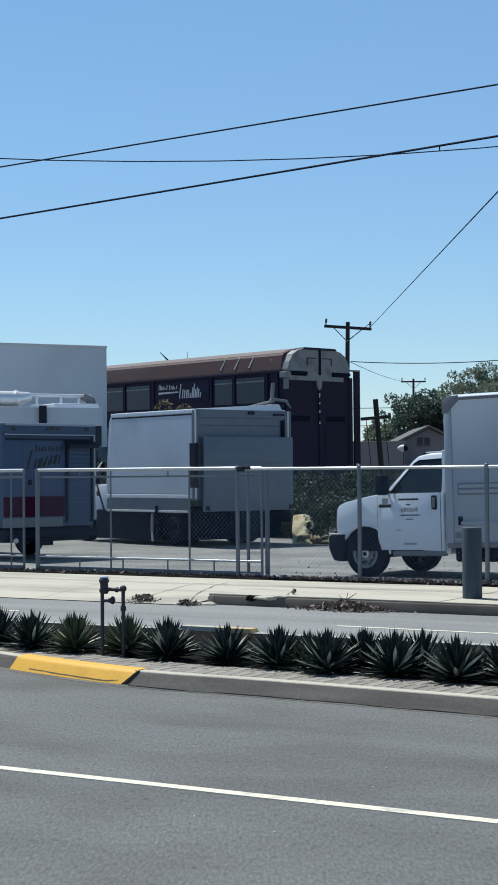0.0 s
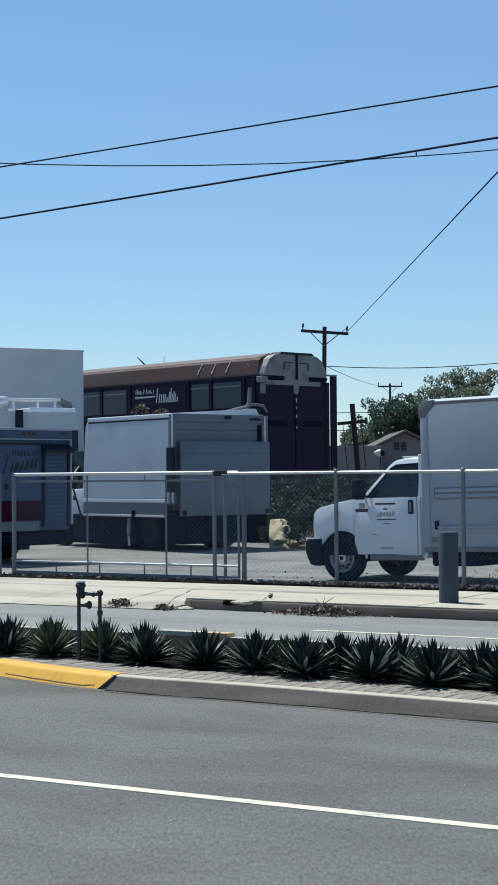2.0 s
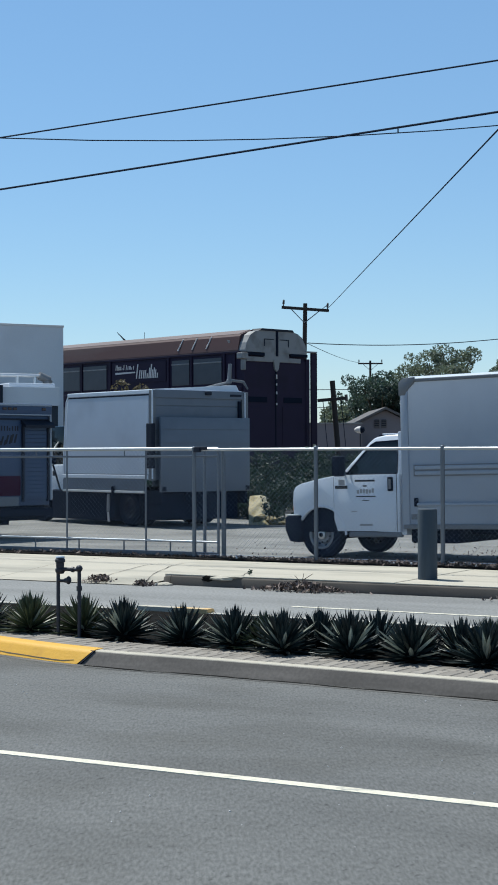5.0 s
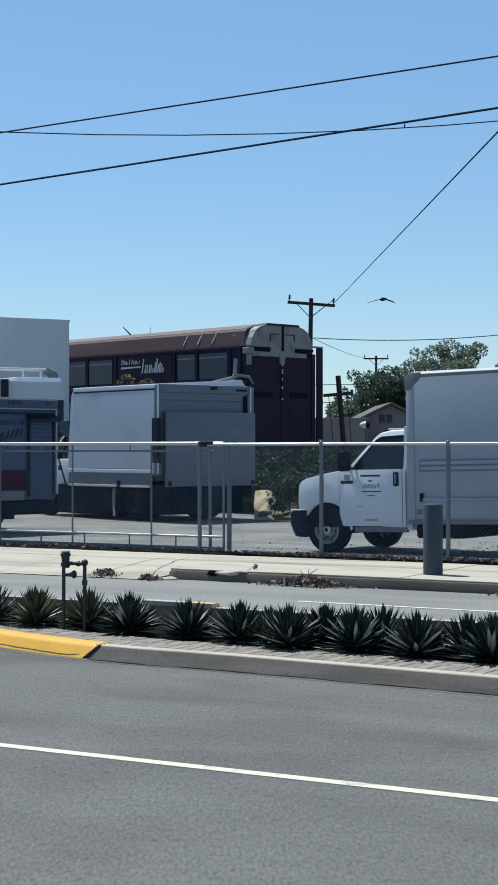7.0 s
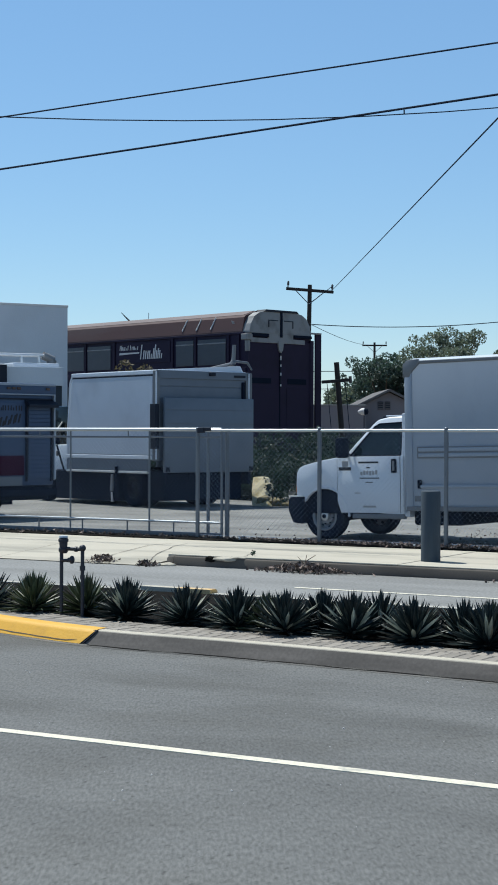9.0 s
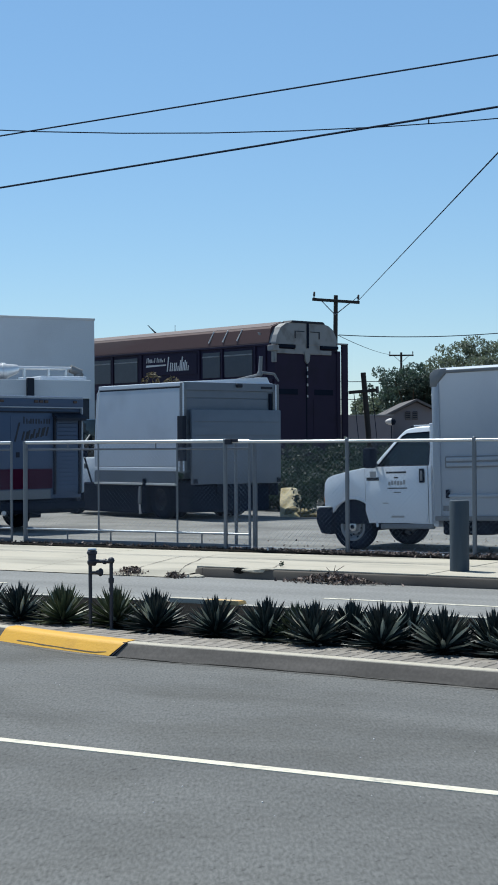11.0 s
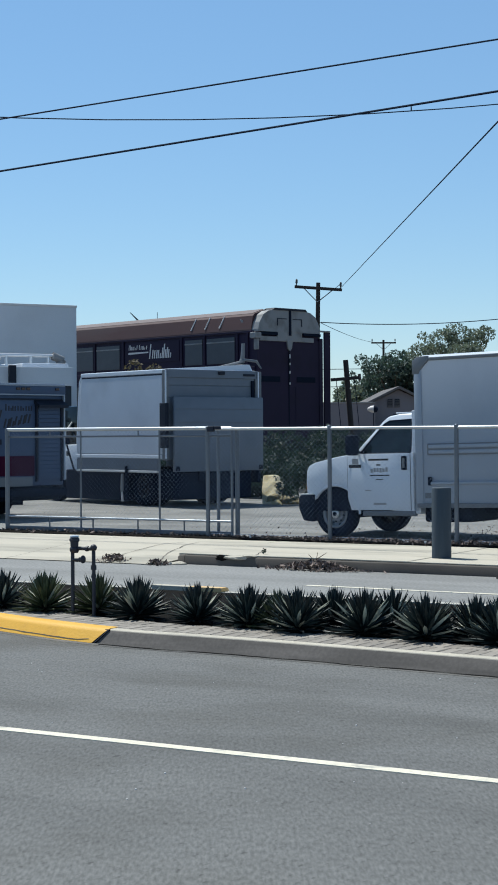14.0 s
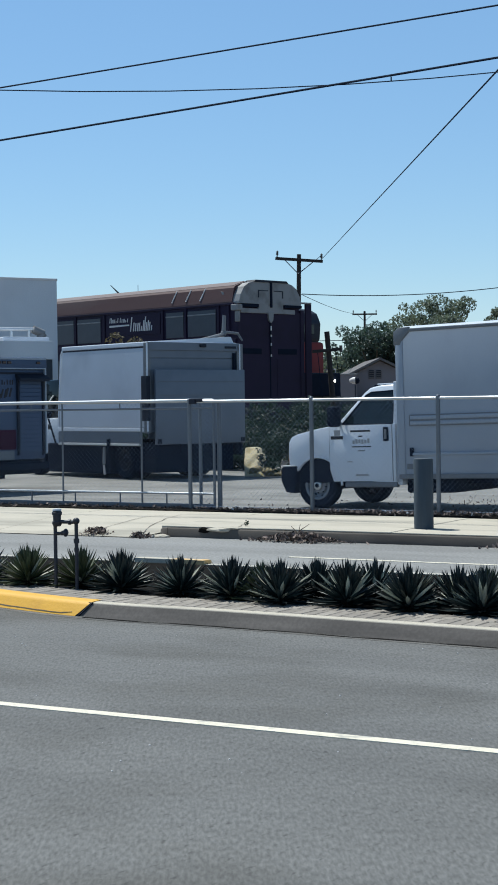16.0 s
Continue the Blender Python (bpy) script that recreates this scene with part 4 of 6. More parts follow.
        part("turn_signal", box(0.4, 0.533, (0.66 if s > 0 else -0.95), (0.95 if s > 0 else -0.66), 0.72, 0.84, 0.015), AMBER, t, "amber turn signal")
        part("cab_corner", box(-1.5, -1.38, (0.84 if s > 0 else -0.96), (0.96 if s > 0 else -0.84), 0.4, 1.9, 0.01), WHITE, t)
    print_bars(t, 0.97, [(-0.62, -0.97, 1.165, 0.028), (-0.76, -0.83, 1.09, 0.02), (-0.64, -0.98, 0.935, 0.016), (-0.745, -0.87, 0.875, 0.012)], INK, "faded lettering")
    for i in range(6):
        x0 = -0.655 - 0.052 * i
        print_bars(t, 0.97, [(x0, x0 - 0.038, 0.985 + 0.006 * (i % 3), 0.055 + 0.012 * (i % 2))], INK_GREY, "faded printed mark")
    print_bars(t, 0.97, [(-0.33, -0.44, 1.115, 0.085)], INK_GREY, "square sticker")
    print_bars(t, 0.973, [(-0.27, -0.49, 1.06, 0.05)], INK, "dark sticker strip")
    print_bars(t, 0.97, [(-0.55, -0.65, 0.71, 0.016), (-0.7, -0.92, 0.5, 0.03)], INK_GREY, "faint small print")
    part("front_grille", box(0.45, 0.54, -0.6, 0.6, 0.74, 1.02, 0.015), BLACK, t, "black grille")
    part("bumper", slab([(0.4, 0.24), (0.57, 0.26), (0.65, 0.44), (0.65, 0.62), (0.61, 0.66), (0.36, 0.66), (0.36, 0.48)], "y", -1.0, 1.0, 0.02), BLACK, t, "black front bumper", smooth=True)
    part("bumper_top", box(0.38, 0.645, -0.99, 0.99, 0.658, 0.672, 0.005), ALU, t, "bright bumper lip")
    part("roof_drip", box(-1.5, -0.92, -0.73, 0.73, 1.852, 1.868, 0.006), BLACK, t, "dark seam under the roof edge")
    part("roof_visor", box(-1.52, -0.98, -0.74, 0.74, 1.866, 1.886, 0.008), WHITE, t, "white roof edge")
    part("wiper_cowl", box(-0.36, -0.14, -0.8, 0.8, 1.235, 1.275, 0.012), BLACK, t)
    part("wheel_well", box(-0.48, 0.44, -0.9, 0.9, 0.4, 0.82, 0.02), BLACK, t)
    part("chassis", box(-6.2, 0.5, -0.45, 0.45, 0.36, 0.52, 0.02), BLACK, t, "dark chassis frame")
    part("axle", rod((0.055, -0.8, 0.358), (0.055, 0.8, 0.358), 0.05), BLACK, t)
    part("fuel_tank", box(-2.3, -1.5, -0.85, 0.85, 0.24, 0.46, 0.04), BLACK, t)
    for s in (1, -1):
        wheel(t, 0.055, 0.79 * s, 0.358, 0.22, s, 0.215)
        wheel(t, -4.6, 0.86 * s, 0.345, 0.22, s, 0.2)
        wheel(t, -4.6, 0.6 * s, 0.345, 0.22, s, 0.2, False)
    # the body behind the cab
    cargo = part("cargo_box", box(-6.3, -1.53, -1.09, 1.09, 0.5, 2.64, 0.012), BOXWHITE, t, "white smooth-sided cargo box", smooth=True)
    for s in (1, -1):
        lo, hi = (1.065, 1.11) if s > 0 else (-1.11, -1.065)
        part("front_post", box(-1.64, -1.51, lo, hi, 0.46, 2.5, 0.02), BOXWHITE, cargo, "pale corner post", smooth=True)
        part("post_cap", slab([(-1.49, 2.42), (-1.61, 2.42), (-1.64, 2.5), (-1.76, 2.61), (-1.76, 2.69), (-1.57, 2.68), (-1.49, 2.62)], "y", lo - 0.002, hi + 0.004, 0.015), MOULD, cargo, "grey moulded corner cap", smooth=True)
        part("roof_rail", box(-6.3, -1.75, lo, hi + 0.002, 2.615, 2.665, 0.012), MOULD, cargo)
        for z in (1.25, 1.33):
            part("rub_rail", box(-6.25, -1.74, lo + 0.02, hi + 0.012, z, z + 0.055, 0.012), BOXWHITE, cargo, "pale rub rail")
        part("rub_rail_backing", box(-6.25, -1.72, lo, hi + 0.002, 1.23, 1.4, 0.002), MOULD, cargo)
        part("lower_rail", box(-3.32, -1.76, lo, hi + 0.012, 0.8, 0.845, 0.012), BOXWHITE, cargo)
        part("rail_end", box(-3.4, -3.31, lo, hi + 0.014, 0.79, 0.915, 0.012), BLACK, cargo)
        part("rail_end", box(-1.78, -1.72, lo, hi + 0.014, 0.79, 0.915, 0.012), BLACK, cargo)
        part("side_lamp", box(-3.62, -3.48, lo, hi + 0.012, 0.77, 0.93, 0.03), BLACK, cargo, "dark side lamp")
        part("sill_rail", box(-6.3, -1.53, lo, hi + 0.002, 0.46, 0.53, 0.008), MOULD, cargo)
    print_bars(cargo, 1.092, [(-1.86, -1.94, 0.66, 0.11)], INK_GREY, "small square placard")
    print_bars(cargo, 1.092, [(-1.66, -1.76, 0.6, 0.08)], MOULD, "pale sticker")
    part("roof_panel", slab([(-1.06, 2.655), (1.06, 2.655), (0.9, 2.71), (-0.9, 2.71)], "x", -6.3, -1.55, 0.01), WHITE, cargo, "white roof panel")
    part("skirt_gear", box(-3.9, -3.0, 0.75, 1.02, 0.34, 0.47, 0.02), BLACK, t)
    part("rear_frame", box(-6.36, -6.28, -1.1, 1.1, 0.46, 2.68, 0.01), MOULD, cargo)
    return t


cutaway_truck(pose(-11.06, 22.98, 0.06, 0, 1.2, 174))


def lift_truck(m):
    """A box truck seen from its rear quarter, with its tail lift folded up."""
    t = thing("box_truck", "white box truck with a raised grey tail lift", "truck", m)
    L, LT, W, B, H = 3.54, 3.38, 1.3, 1.05, 3.0
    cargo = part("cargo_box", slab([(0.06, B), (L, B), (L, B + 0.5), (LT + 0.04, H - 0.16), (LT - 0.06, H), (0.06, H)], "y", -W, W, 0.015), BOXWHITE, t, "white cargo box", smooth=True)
    for s in (1, -1):
        a, b = (W - 0.03, W + 0.012) if s > 0 else (-W - 0.012, -W + 0.03)
        part("side_panel", slab([(0.12, B + 0.12), (L - 0.09, B + 0.12), (L - 0.09, B + 0.5), (LT - 0.06, H - 0.2), (LT - 0.12, H - 0.09), (0.12, H - 0.09)], "y", W if s > 0 else -W - 0.012, W + 0.012 if s > 0 else -W, 0.004), SIDEWHITE, cargo, "plain white side board")
        part("roof_rail", box(0.0, LT - 0.05, a, b + 0.004, H - 0.07, H + 0.02, 0.015), WHITE, cargo, "white roof edge rail")
        part("lower_rail", box(0.15, L, a, b + 0.01, B + 0.02, B + 0.1, 0.01), WHITE, cargo, "bright lower rail")
        # dark strip drawn in as the shadow below the roof rail
        part("rail_seam", box(0.06, LT - 0.1, W + 0.012 if s > 0 else -W - 0.016, W + 0.016 if s > 0 else -W - 0.012, H - 0.11, H - 0.075), DARKMETAL, cargo)
        part("skirt", box(0.3, L, a, b - 0.01, B - 0.26, B + 0.02, 0.006), GREYPANEL, cargo, "grey side skirt")
        part("skirt_rail", box(0.3, L, a, b + 0.006, B - 0.3, B - 0.25, 0.008), ALU, cargo)
        bm = rod((L - 0.02, s * (W - 0.02), B), (L - 0.02, s * (W - 0.02), B + 0.5), 0.03, n=10)
        rod((L - 0.02, s * (W - 0.02), B + 0.49), (LT + 0.02, s * (W - 0.02), H - 0.16), 0.03, n=10, bm=bm)
        rod((LT + 0.02, s * (W - 0.02), H - 0.17), (LT - 0.08, s * (W - 0.02), H - 0.02), 0.03, n=10, bm=bm)
        part("front_edge", bm, WHITE, cargo, "white rounded front edge", smooth=True)
        part("corner_trim", box(-0.028, -0.004, s * W - 0.01, s * W + 0.024, B + 0.02, H, 0.006), WHITE, cargo, "bright corner trim")
        # rear frame posts
        part("rear_post", box(-0.02, 0.1, s * W - 0.09, s * W + 0.09 if s < 0 else s * W + 0.02, B - 0.02, H + 0.01, 0.012), MOULD, cargo, "grey rear corner post")
        part("hinge_bracket", box(-0.05, 0.16, s * W - 0.05, s * W + 0.05, 1.3, 2.28, 0.01), DARKMETAL, cargo, "dark lift bracket")
    part("rear_header", box(-0.02, 0.1, -W, W, H - 0.16, H + 0.02, 0.012), GREYPANEL, cargo)
    door = part("roller_door", box(0.03, 0.07, -W + 0.1, W - 0.1, B, H - 0.16), GREYPANEL, cargo, "grey roll-up rear door")
    for i in range(7):
        z = B + 0.27 * i
        part("door_slat", box(0.012, 0.036, -W + 0.1, W - 0.1, z + 0.008, z + 0.262, 0.006), GREYPANEL, door)
    part("door_channel", box(-0.03, 0.012, -W + 0.13, -W + 0.2, 2.42, H - 0.2, 0.004), BLACK, cargo, "dark door channel")
    plate = part("tail_lift", box(-0.16, -0.09, -W - 0.02, W - 0.12, 0.78, 2.42, 0.012), GREYPANEL, t, "large folded grey lift platform", smooth=True)
    for i in range(5):
        part("rib", box(-0.168, -0.158, -W + 0.02, W - 0.16, 0.95 + 0.3 * i, 0.957 + 0.3 * i), MOULD, plate)
    for y in (-W + 0.06, W - 0.2):
        part("lamp", box(-0.19, -0.15, y - 0.05, y + 0.05, 0.8, 0.9, 0.01), DARKMETAL, plate)
        part("lift_arm", box(-0.12, 0.5, y - 0.04, y + 0.04, 0.5, 0.82, 0.02), BLACK, t)
    part("roof_panel", slab([(-W + 0.02, H + 0.005), (W - 0.02, H + 0.005), (W - 0.1, H + 0.03), (-W + 0.1, H + 0.03)], "x", -0.01, LT - 0.06, 0.01), WHITE, cargo, "white sunlit roof")
    part("roof_fairing", slab([(-W + 0.12, H + 0.031), (W - 0.1, H + 0.031), (-W + 0.2, H + 0.17)], "x", 0.05, 0.5, 0.006), WHITE, cargo, "white sunlit roof wedge")
    part("hose", rod((1.62, 1.33, 0.72), (1.6, 1.36, 0.34), 0.035, 0.045, 8), PALEGREY, t, "pale hanging hose", smooth=True)
    part("hose_end", rod((1.6, 1.36, 0.32), (1.57, 1.36, 0.1), 0.02, 0.03, 8), PALEPAINT, t, smooth=True)
    part("tank_valve", box(1.42, 1.5, 1.3, 1.36, 0.62, 0.9, 0.02), BLACK, t)
    part("camera_lamp", box(-0.08, 0.02, -0.3, -0.14, H - 0.08, H + 0.0, 0.02), DARKMETAL, cargo, "small dark lamp over the door")
    part("lamp_bar", box(-0.04, 0.0, -1.18, -0.86, H - 0.1, H - 0.05, 0.005), DARKMETAL, cargo)
    part("chassis", box(-0.05, 5.4, -0.42, 0.42, 0.55, 0.85, 0.02), BLACK, t)
    # black boxes, larger than the gear, stand for the shade under the truck
    part("under_run", box(1.7, 4.3, -1.12, 1.12, 0.1, 0.78, 0.03), BLACK, t, "dark undergear, enlarged to fill in the shade below")
    part("lift_gear", box(0.0, 0.62, -1.1, 1.1, 0.16, 0.76, 0.03), BLACK, t, "dark lift gear, enlarged to fill in the shade")
    for s in (1, -1):
        wheel(t, 1.15, 0.98 * s, 0.42, 0.26, s, 0.24, rim_skin=DARKMETAL)
        wheel(t, 1.15, 0.68 * s, 0.42, 0.26, s, 0.24, False)
        wheel(t, 4.9, 0.95 * s, 0.42, 0.24, s, 0.24, rim_skin=DARKMETAL)
        part("mud_flap", box(0.6, 0.62, s * 0.98 - 0.25, s * 0.98 + 0.25, 0.2, 0.8), BLACK, t)
    cab = part("cab", slab([(3.95, 0.55), (5.65, 0.5), (5.75, 0.8), (5.7, 1.2), (5.2, 1.34), (3.95, 1.38)], "y", -1.02, 1.02, 0.04), WHITE, t, "white lower cab", smooth=True)
    part("cab_top", slab([(3.98, 1.385), (5.15, 1.345), (4.9, 2.2), (4.75, 2.28), (3.98, 2.28)], "y", -0.98, 0.98, 0.04), GLASS, cab, "dark glazed upper cab", smooth=True)
    bm = rod((4.2, 1.0, 1.9), (3.86, 1.4, 1.68), 0.018, n=8)
    rod((3.86, 1.4, 1.68), (3.86, 1.4, 1.34), 0.014, n=8, bm=bm)
    part("mirror_bracket", bm, ALU, cab, "bright mirror bracket", smooth=True)
    part("side_mirror", box(3.8, 3.93, 1.3, 1.5, 1.38, 1.58, 0.04), BLACK, cab, "black side mirror", smooth=True)
    part("drain_hose", rod((3.84, 1.38, 1.36), (3.66, 1.3, 0.78), 0.022, n=8), DARKMETAL, cab, smooth=True)
    for s in (1, -1):
        a, b = (1.0, 1.028) if s > 0 else (-1.028, -1.0)
        part("door_vent", box(4.3, 4.42, a, b, 1.1, 1.22, 0.005), INK, cab)
        bm = rod((4.7, 1.0 * s, 2.0), (4.6, 1.42 * s, 1.9), 0.015, n=8)
        rod((4.6, 1.42 * s, 1.9), (4.6, 1.42 * s, 1.1), 0.015, n=8, bm=bm)
        part("mirror_arm", bm, DARKMETAL, cab)
        part("mirror", box(4.55, 4.65, s * 1.42 - 0.1, s * 1.42 + 0.1, 1.5, 1.9, 0.03), DARKMETAL, cab, "dark wing mirror")
    return t


T2 = pose(-18.55, 30.6, 0.06, 0, 0, 159)
lift_truck(T2)
# a strapped hose fitting lying on its roof corner
fit = thing("roof_hoist", "small weathered hoist arm on the truck roof", "hoist", T2 @ pose(0.25, -1.05, 3.04))
bm = rod((0.75, 0.45, 0.02), (0.0, 0, 0.2), 0.03, 0.035, 8)
rod((0, 0, 0.2), (-0.04, 0, 0.62), 0.05, 0.04, 8, bm)
part("arm", bm, MOULD, fit, smooth=True)
part("joint", ball((0, 0, 0.22), 0.07, None, 10), MOULD, fit, smooth=True)
bm = rod((0.02, -0.05, 0.25), (0.0, -0.42, 0.22), 0.03, n=8)
rod((0, -0.42, 0.22), (0, -0.55, 0.06), 0.03, 0.02, 8, bm)
part("hook", bm, MOULD, fit, smooth=True)
part("foot", box(-0.1, 0.14, -0.1, 0.1, 0.0, 0.14, 0.02), MOULD, fit)


def step_van(m):
    t = thing("delivery_van", "pale grey delivery van with dark red stripe and louvred door", "van", m)
    W, B, H = 1.07, 0.62, 2.57
    body = part("body", box(0.0, 5.2, -W, W, B, H, 0.03), STEPVAN, t, "pale grey van body, its blue shade in the colour", smooth=True)
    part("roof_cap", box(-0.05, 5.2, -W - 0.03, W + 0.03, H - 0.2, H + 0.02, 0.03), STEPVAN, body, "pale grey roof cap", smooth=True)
    for y in (0.86, 0.06, -0.06, -0.18, -0.88):
        part("marker_lamp", box(-0.07, -0.04, y - 0.045, y + 0.045, H - 0.11, H - 0.06, 0.008), REDLENS, body)
    part("drip_rail", box(-0.03, 0.0, -W + 0.05, W - 0.05, H - 0.3, H - 0.27, 0.004), DARKMETAL, body)
    part("stripe", box(-0.012, 0.0, -0.35, W, 0.82, 1.2), REDPAINT, body, "dark red painted band")
    part("lower_panel", box(-0.02, 0.02, -0.3, W, 0.62, 0.8, 0.006), MOULD, body)
    part("edge_trim", box(-0.056, 0.0, -W - 0.005, -W + 0.03, 0.72, H - 0.2, 0.006), BOXWHITE, body, "pale corner trim")
    part("roof_trim", box(-0.062, -0.045, -W, W, H - 0.03, H + 0.01, 0.004), BOXWHITE, body, "pale roof edge")
    part("roof_trim", box(-0.058, -0.045, -W, W, H - 0.21, H - 0.185, 0.004), BOXWHITE, body)
    # sign as plain slanted strokes
    sign = part("sign", box(-0.006, 0.0, -0.28, 0.62, 1.72, 2.2), STEPVAN, body, "dark script sign on the panel")
    for i in range(7):
        mark("stroke", "x", -0.012, -0.005, -1, 0.34 - 0.095 * i, 2.06, 0.055, 0.13 if i == 0 else 0.095, 0.0, 0.024, (0, 2, 1, 0, 2, 0, 1)[i], INK, sign)
    for i, (u, w, h) in enumerate(((0.62, 0.19, 0.36), (0.36, 0.08, 0.17), (0.23, 0.07, 0.17), (0.11, 0.08, 0.17), (-0.01, 0.08, 0.17), (-0.13, 0.08, 0.17))):
        mark("stroke", "x", -0.012, -0.005, -1, u, 1.72 + 0.022 * i, w, h, 0.3, 0.036, (0, 1, 2, 2, 1, 1)[i], INK, sign)
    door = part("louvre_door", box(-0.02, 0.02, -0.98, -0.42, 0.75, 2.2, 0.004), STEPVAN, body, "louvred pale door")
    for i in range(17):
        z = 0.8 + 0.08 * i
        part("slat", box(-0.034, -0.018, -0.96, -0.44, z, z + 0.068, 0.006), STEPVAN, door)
    for y in (-0.4, -1.0):
        part("door_post", box(-0.05, 0.02, y - 0.02, y + 0.02, 0.7, 2.26, 0.006), DARKMETAL, door)
    part("door_hood", slab([(0.0, 2.2), (-0.16, 2.12), (-0.16, 2.18), (0.0, 2.28)], "y", -1.08, -0.36, 0.004), DARKMETAL, door, "dark awning over the door")
    part("hatch", box(-0.016, 0.0, 0.42, 0.5, 1.42, 1.52, 0.004), DARKMETAL, body)
    part("bumper", box(-0.12, 0.0, -W, W, 0.42, 0.56, 0.02), BLACK, t)
    part("tail_lamp", ball((-0.1, 0.86, 0.38), 0.05, None, 10), PALEPAINT, t, "round white lamp", smooth=True)
    part("chassis", box(0.1, 5.2, -0.5, 0.5, 0.4, 0.64, 0.02), BLACK, t)
    # black box added for the darkness beneath the van
    part("under_tray", box(0.06, 5.1, -1.0, 1.0, 0.34, 0.6, 0.03), BLACK, t, "dark undergear, enlarged to fill in the shade below")
    for s in (1, -1):
        wheel(t, 1.85, 0.86 * s, 0.4, 0.25, s, 0.23)
        wheel(t, 4.2, 0.86 * s, 0.4, 0.25, s, 0.23)
        part("mud_flap", box(1.3, 1.32, s * 0.86 - 0.2, s * 0.86 + 0.2, 0.2, 0.6), BLACK, t)
    part("front_bonnet", box(5.2, 5.9, -0.9, 0.9, 0.6, 1.5, 0.08), STEPVAN, t, smooth=True)
    part("windscreen", box(5.19, 5.22, -0.9, 0.9, 1.55, 2.3, 0.01), GLASS, t)
    return t


step_van(pose(-19.37 + 0.259 * 1.07, 23.34 + 0.966 * 1.07, 0.06, 0, 0, 165))


# ---- the warehouse ----
BM = pose(-29.49, 40.53, 0, 0, 0, 58.5)
ware = thing("warehouse", "white stucco warehouse with a lower annex and roof ducts", "building", BM)
part("wall", box(-16, 0, 0, 0.3, 0, 5.6), STUCCO, ware, "plain white stucco wall")
part("wall", box(-0.3, 0, 0.3, 11.7, 0, 5.6), STUCCO, ware)
part("wall", box(-16, 0, 11.7, 12, 0, 5.6), STUCCO, ware)
part("wall", box(-16, -15.7, 0.3, 11.7, 0, 5.6), STUCCO, ware)
part("roof", box(-15.7, -0.3, 0.3, 11.7, 5.0, 5.2), PALEGREY, ware)
part("coping", box(-16.02, 0.02, -0.02, 0.32, 5.6, 5.67, 0.01), PALEPAINT, ware, "thin pale coping")
annex = part("annex_fascia", box(-14, -1.6, -3.6, -3.35, 3.06, 3.58, 0.01), STUCCO, ware, "pale annex fascia")
part("annex_roof", box(-14, -1.6, -3.35, 0, 3.3, 3.4), PALEGREY, ware)
part("annex_wall", box(-1.8, -1.6, -3.35, -0.0, 0, 3.3), DARKBAY, ware)
part("bay_wall", box(-14, -1.8, -0.9, -0.7, 0, 3.3), DARKBAY, ware, "recessed loading bay, its covered shadow in the colour")
for x in (-1.75, -4.6, -7.5, -11.0):
    part("bay_post", box(x - 0.12, x + 0.12, -3.55, -3.35, 0, 3.06, 0.01), DARKBAY, ware)
part("fascia_pipe", box(-3.55, -3.35, -3.72, -3.6, 2.9, 3.62, 0.01), DARKMETAL, ware, "dark upright flue")
# white box added for the bit of sunlit roof above the fascia
part("skylight", box(-3.05, -1.65, -3.4, -2.6, 3.45, 3.7, 0.03), WHITE, ware, "white strip standing for the sunlit roof")
duct = part("duct", rod((-12, -2.2, 3.85), (-3.75, -2.2, 3.85), 0.24, n=20), SILVER, ware, "fat silver roof duct", smooth=True)
bm = rod((-3.75, -2.2, 3.85), (-3.3, -2.2, 3.95), 0.24, 0.12, n=20)
rod((-3.8, -2.2, 3.85), (-3.7, -2.2, 3.85), 0.265, n=20, bm=bm)
part("duct_reducer", bm, SILVER, duct, smooth=True)
bm = rod((-3.4, -2.2, 3.98), (-1.65, -2.2, 3.98), 0.05, n=14)
rod((-3.3, -2.2, 3.66), (-1.75, -2.2, 3.66), 0.05, n=14, bm=bm)
for x in (-3.1, -2.35, -1.8):
    rod((x, -2.2, 3.4), (x, -2.2, 3.98), 0.045, n=10, bm=bm)
part("duct_pipe", bm, SILVER, duct, "thin silver pipes on posts", smooth=True)
bm = rod((-1.68, -2.2, 3.98), (-1.35, -2.2, 3.85), 0.12, n=14)
rod((-1.36, -2.2, 3.87), (-1.65, -2.2, 3.42), 0.12, n=14, bm=bm)
part("duct_elbow", bm, PALEGREY, duct, smooth=True)
for x in (-4.9, -8.6):
    part("duct_band", rod((x, -2.2, 3.85), (x + 0.05, -2.2, 3.85), 0.255, n=20), DARKMETAL, duct)
    part("duct_stand", box(x - 0.08, x + 0.08, -2.35, -2.05, 3.4, 3.64), DARKMETAL, duct)

# ---- the railway ----
RM = pose(-28.12, 51.78, 0, 0, 0, 162.5)
bed = thing("railway_track", "ballasted railway with two tracks", "railway", RM, kind="structure")
part("ballast", slab([(3.2, 0.0), (2.2, 0.35), (-6.9, 0.35), (-7.9, 0.0)], "x", -60, 130), EARTH, bed, "stony ballast bed")
for y in (0.75, -0.75, -3.85, -5.35):
    part("rail", box(-60, 130, y - 0.035, y + 0.035, 0.35, 0.52), DARKMETAL, bed)


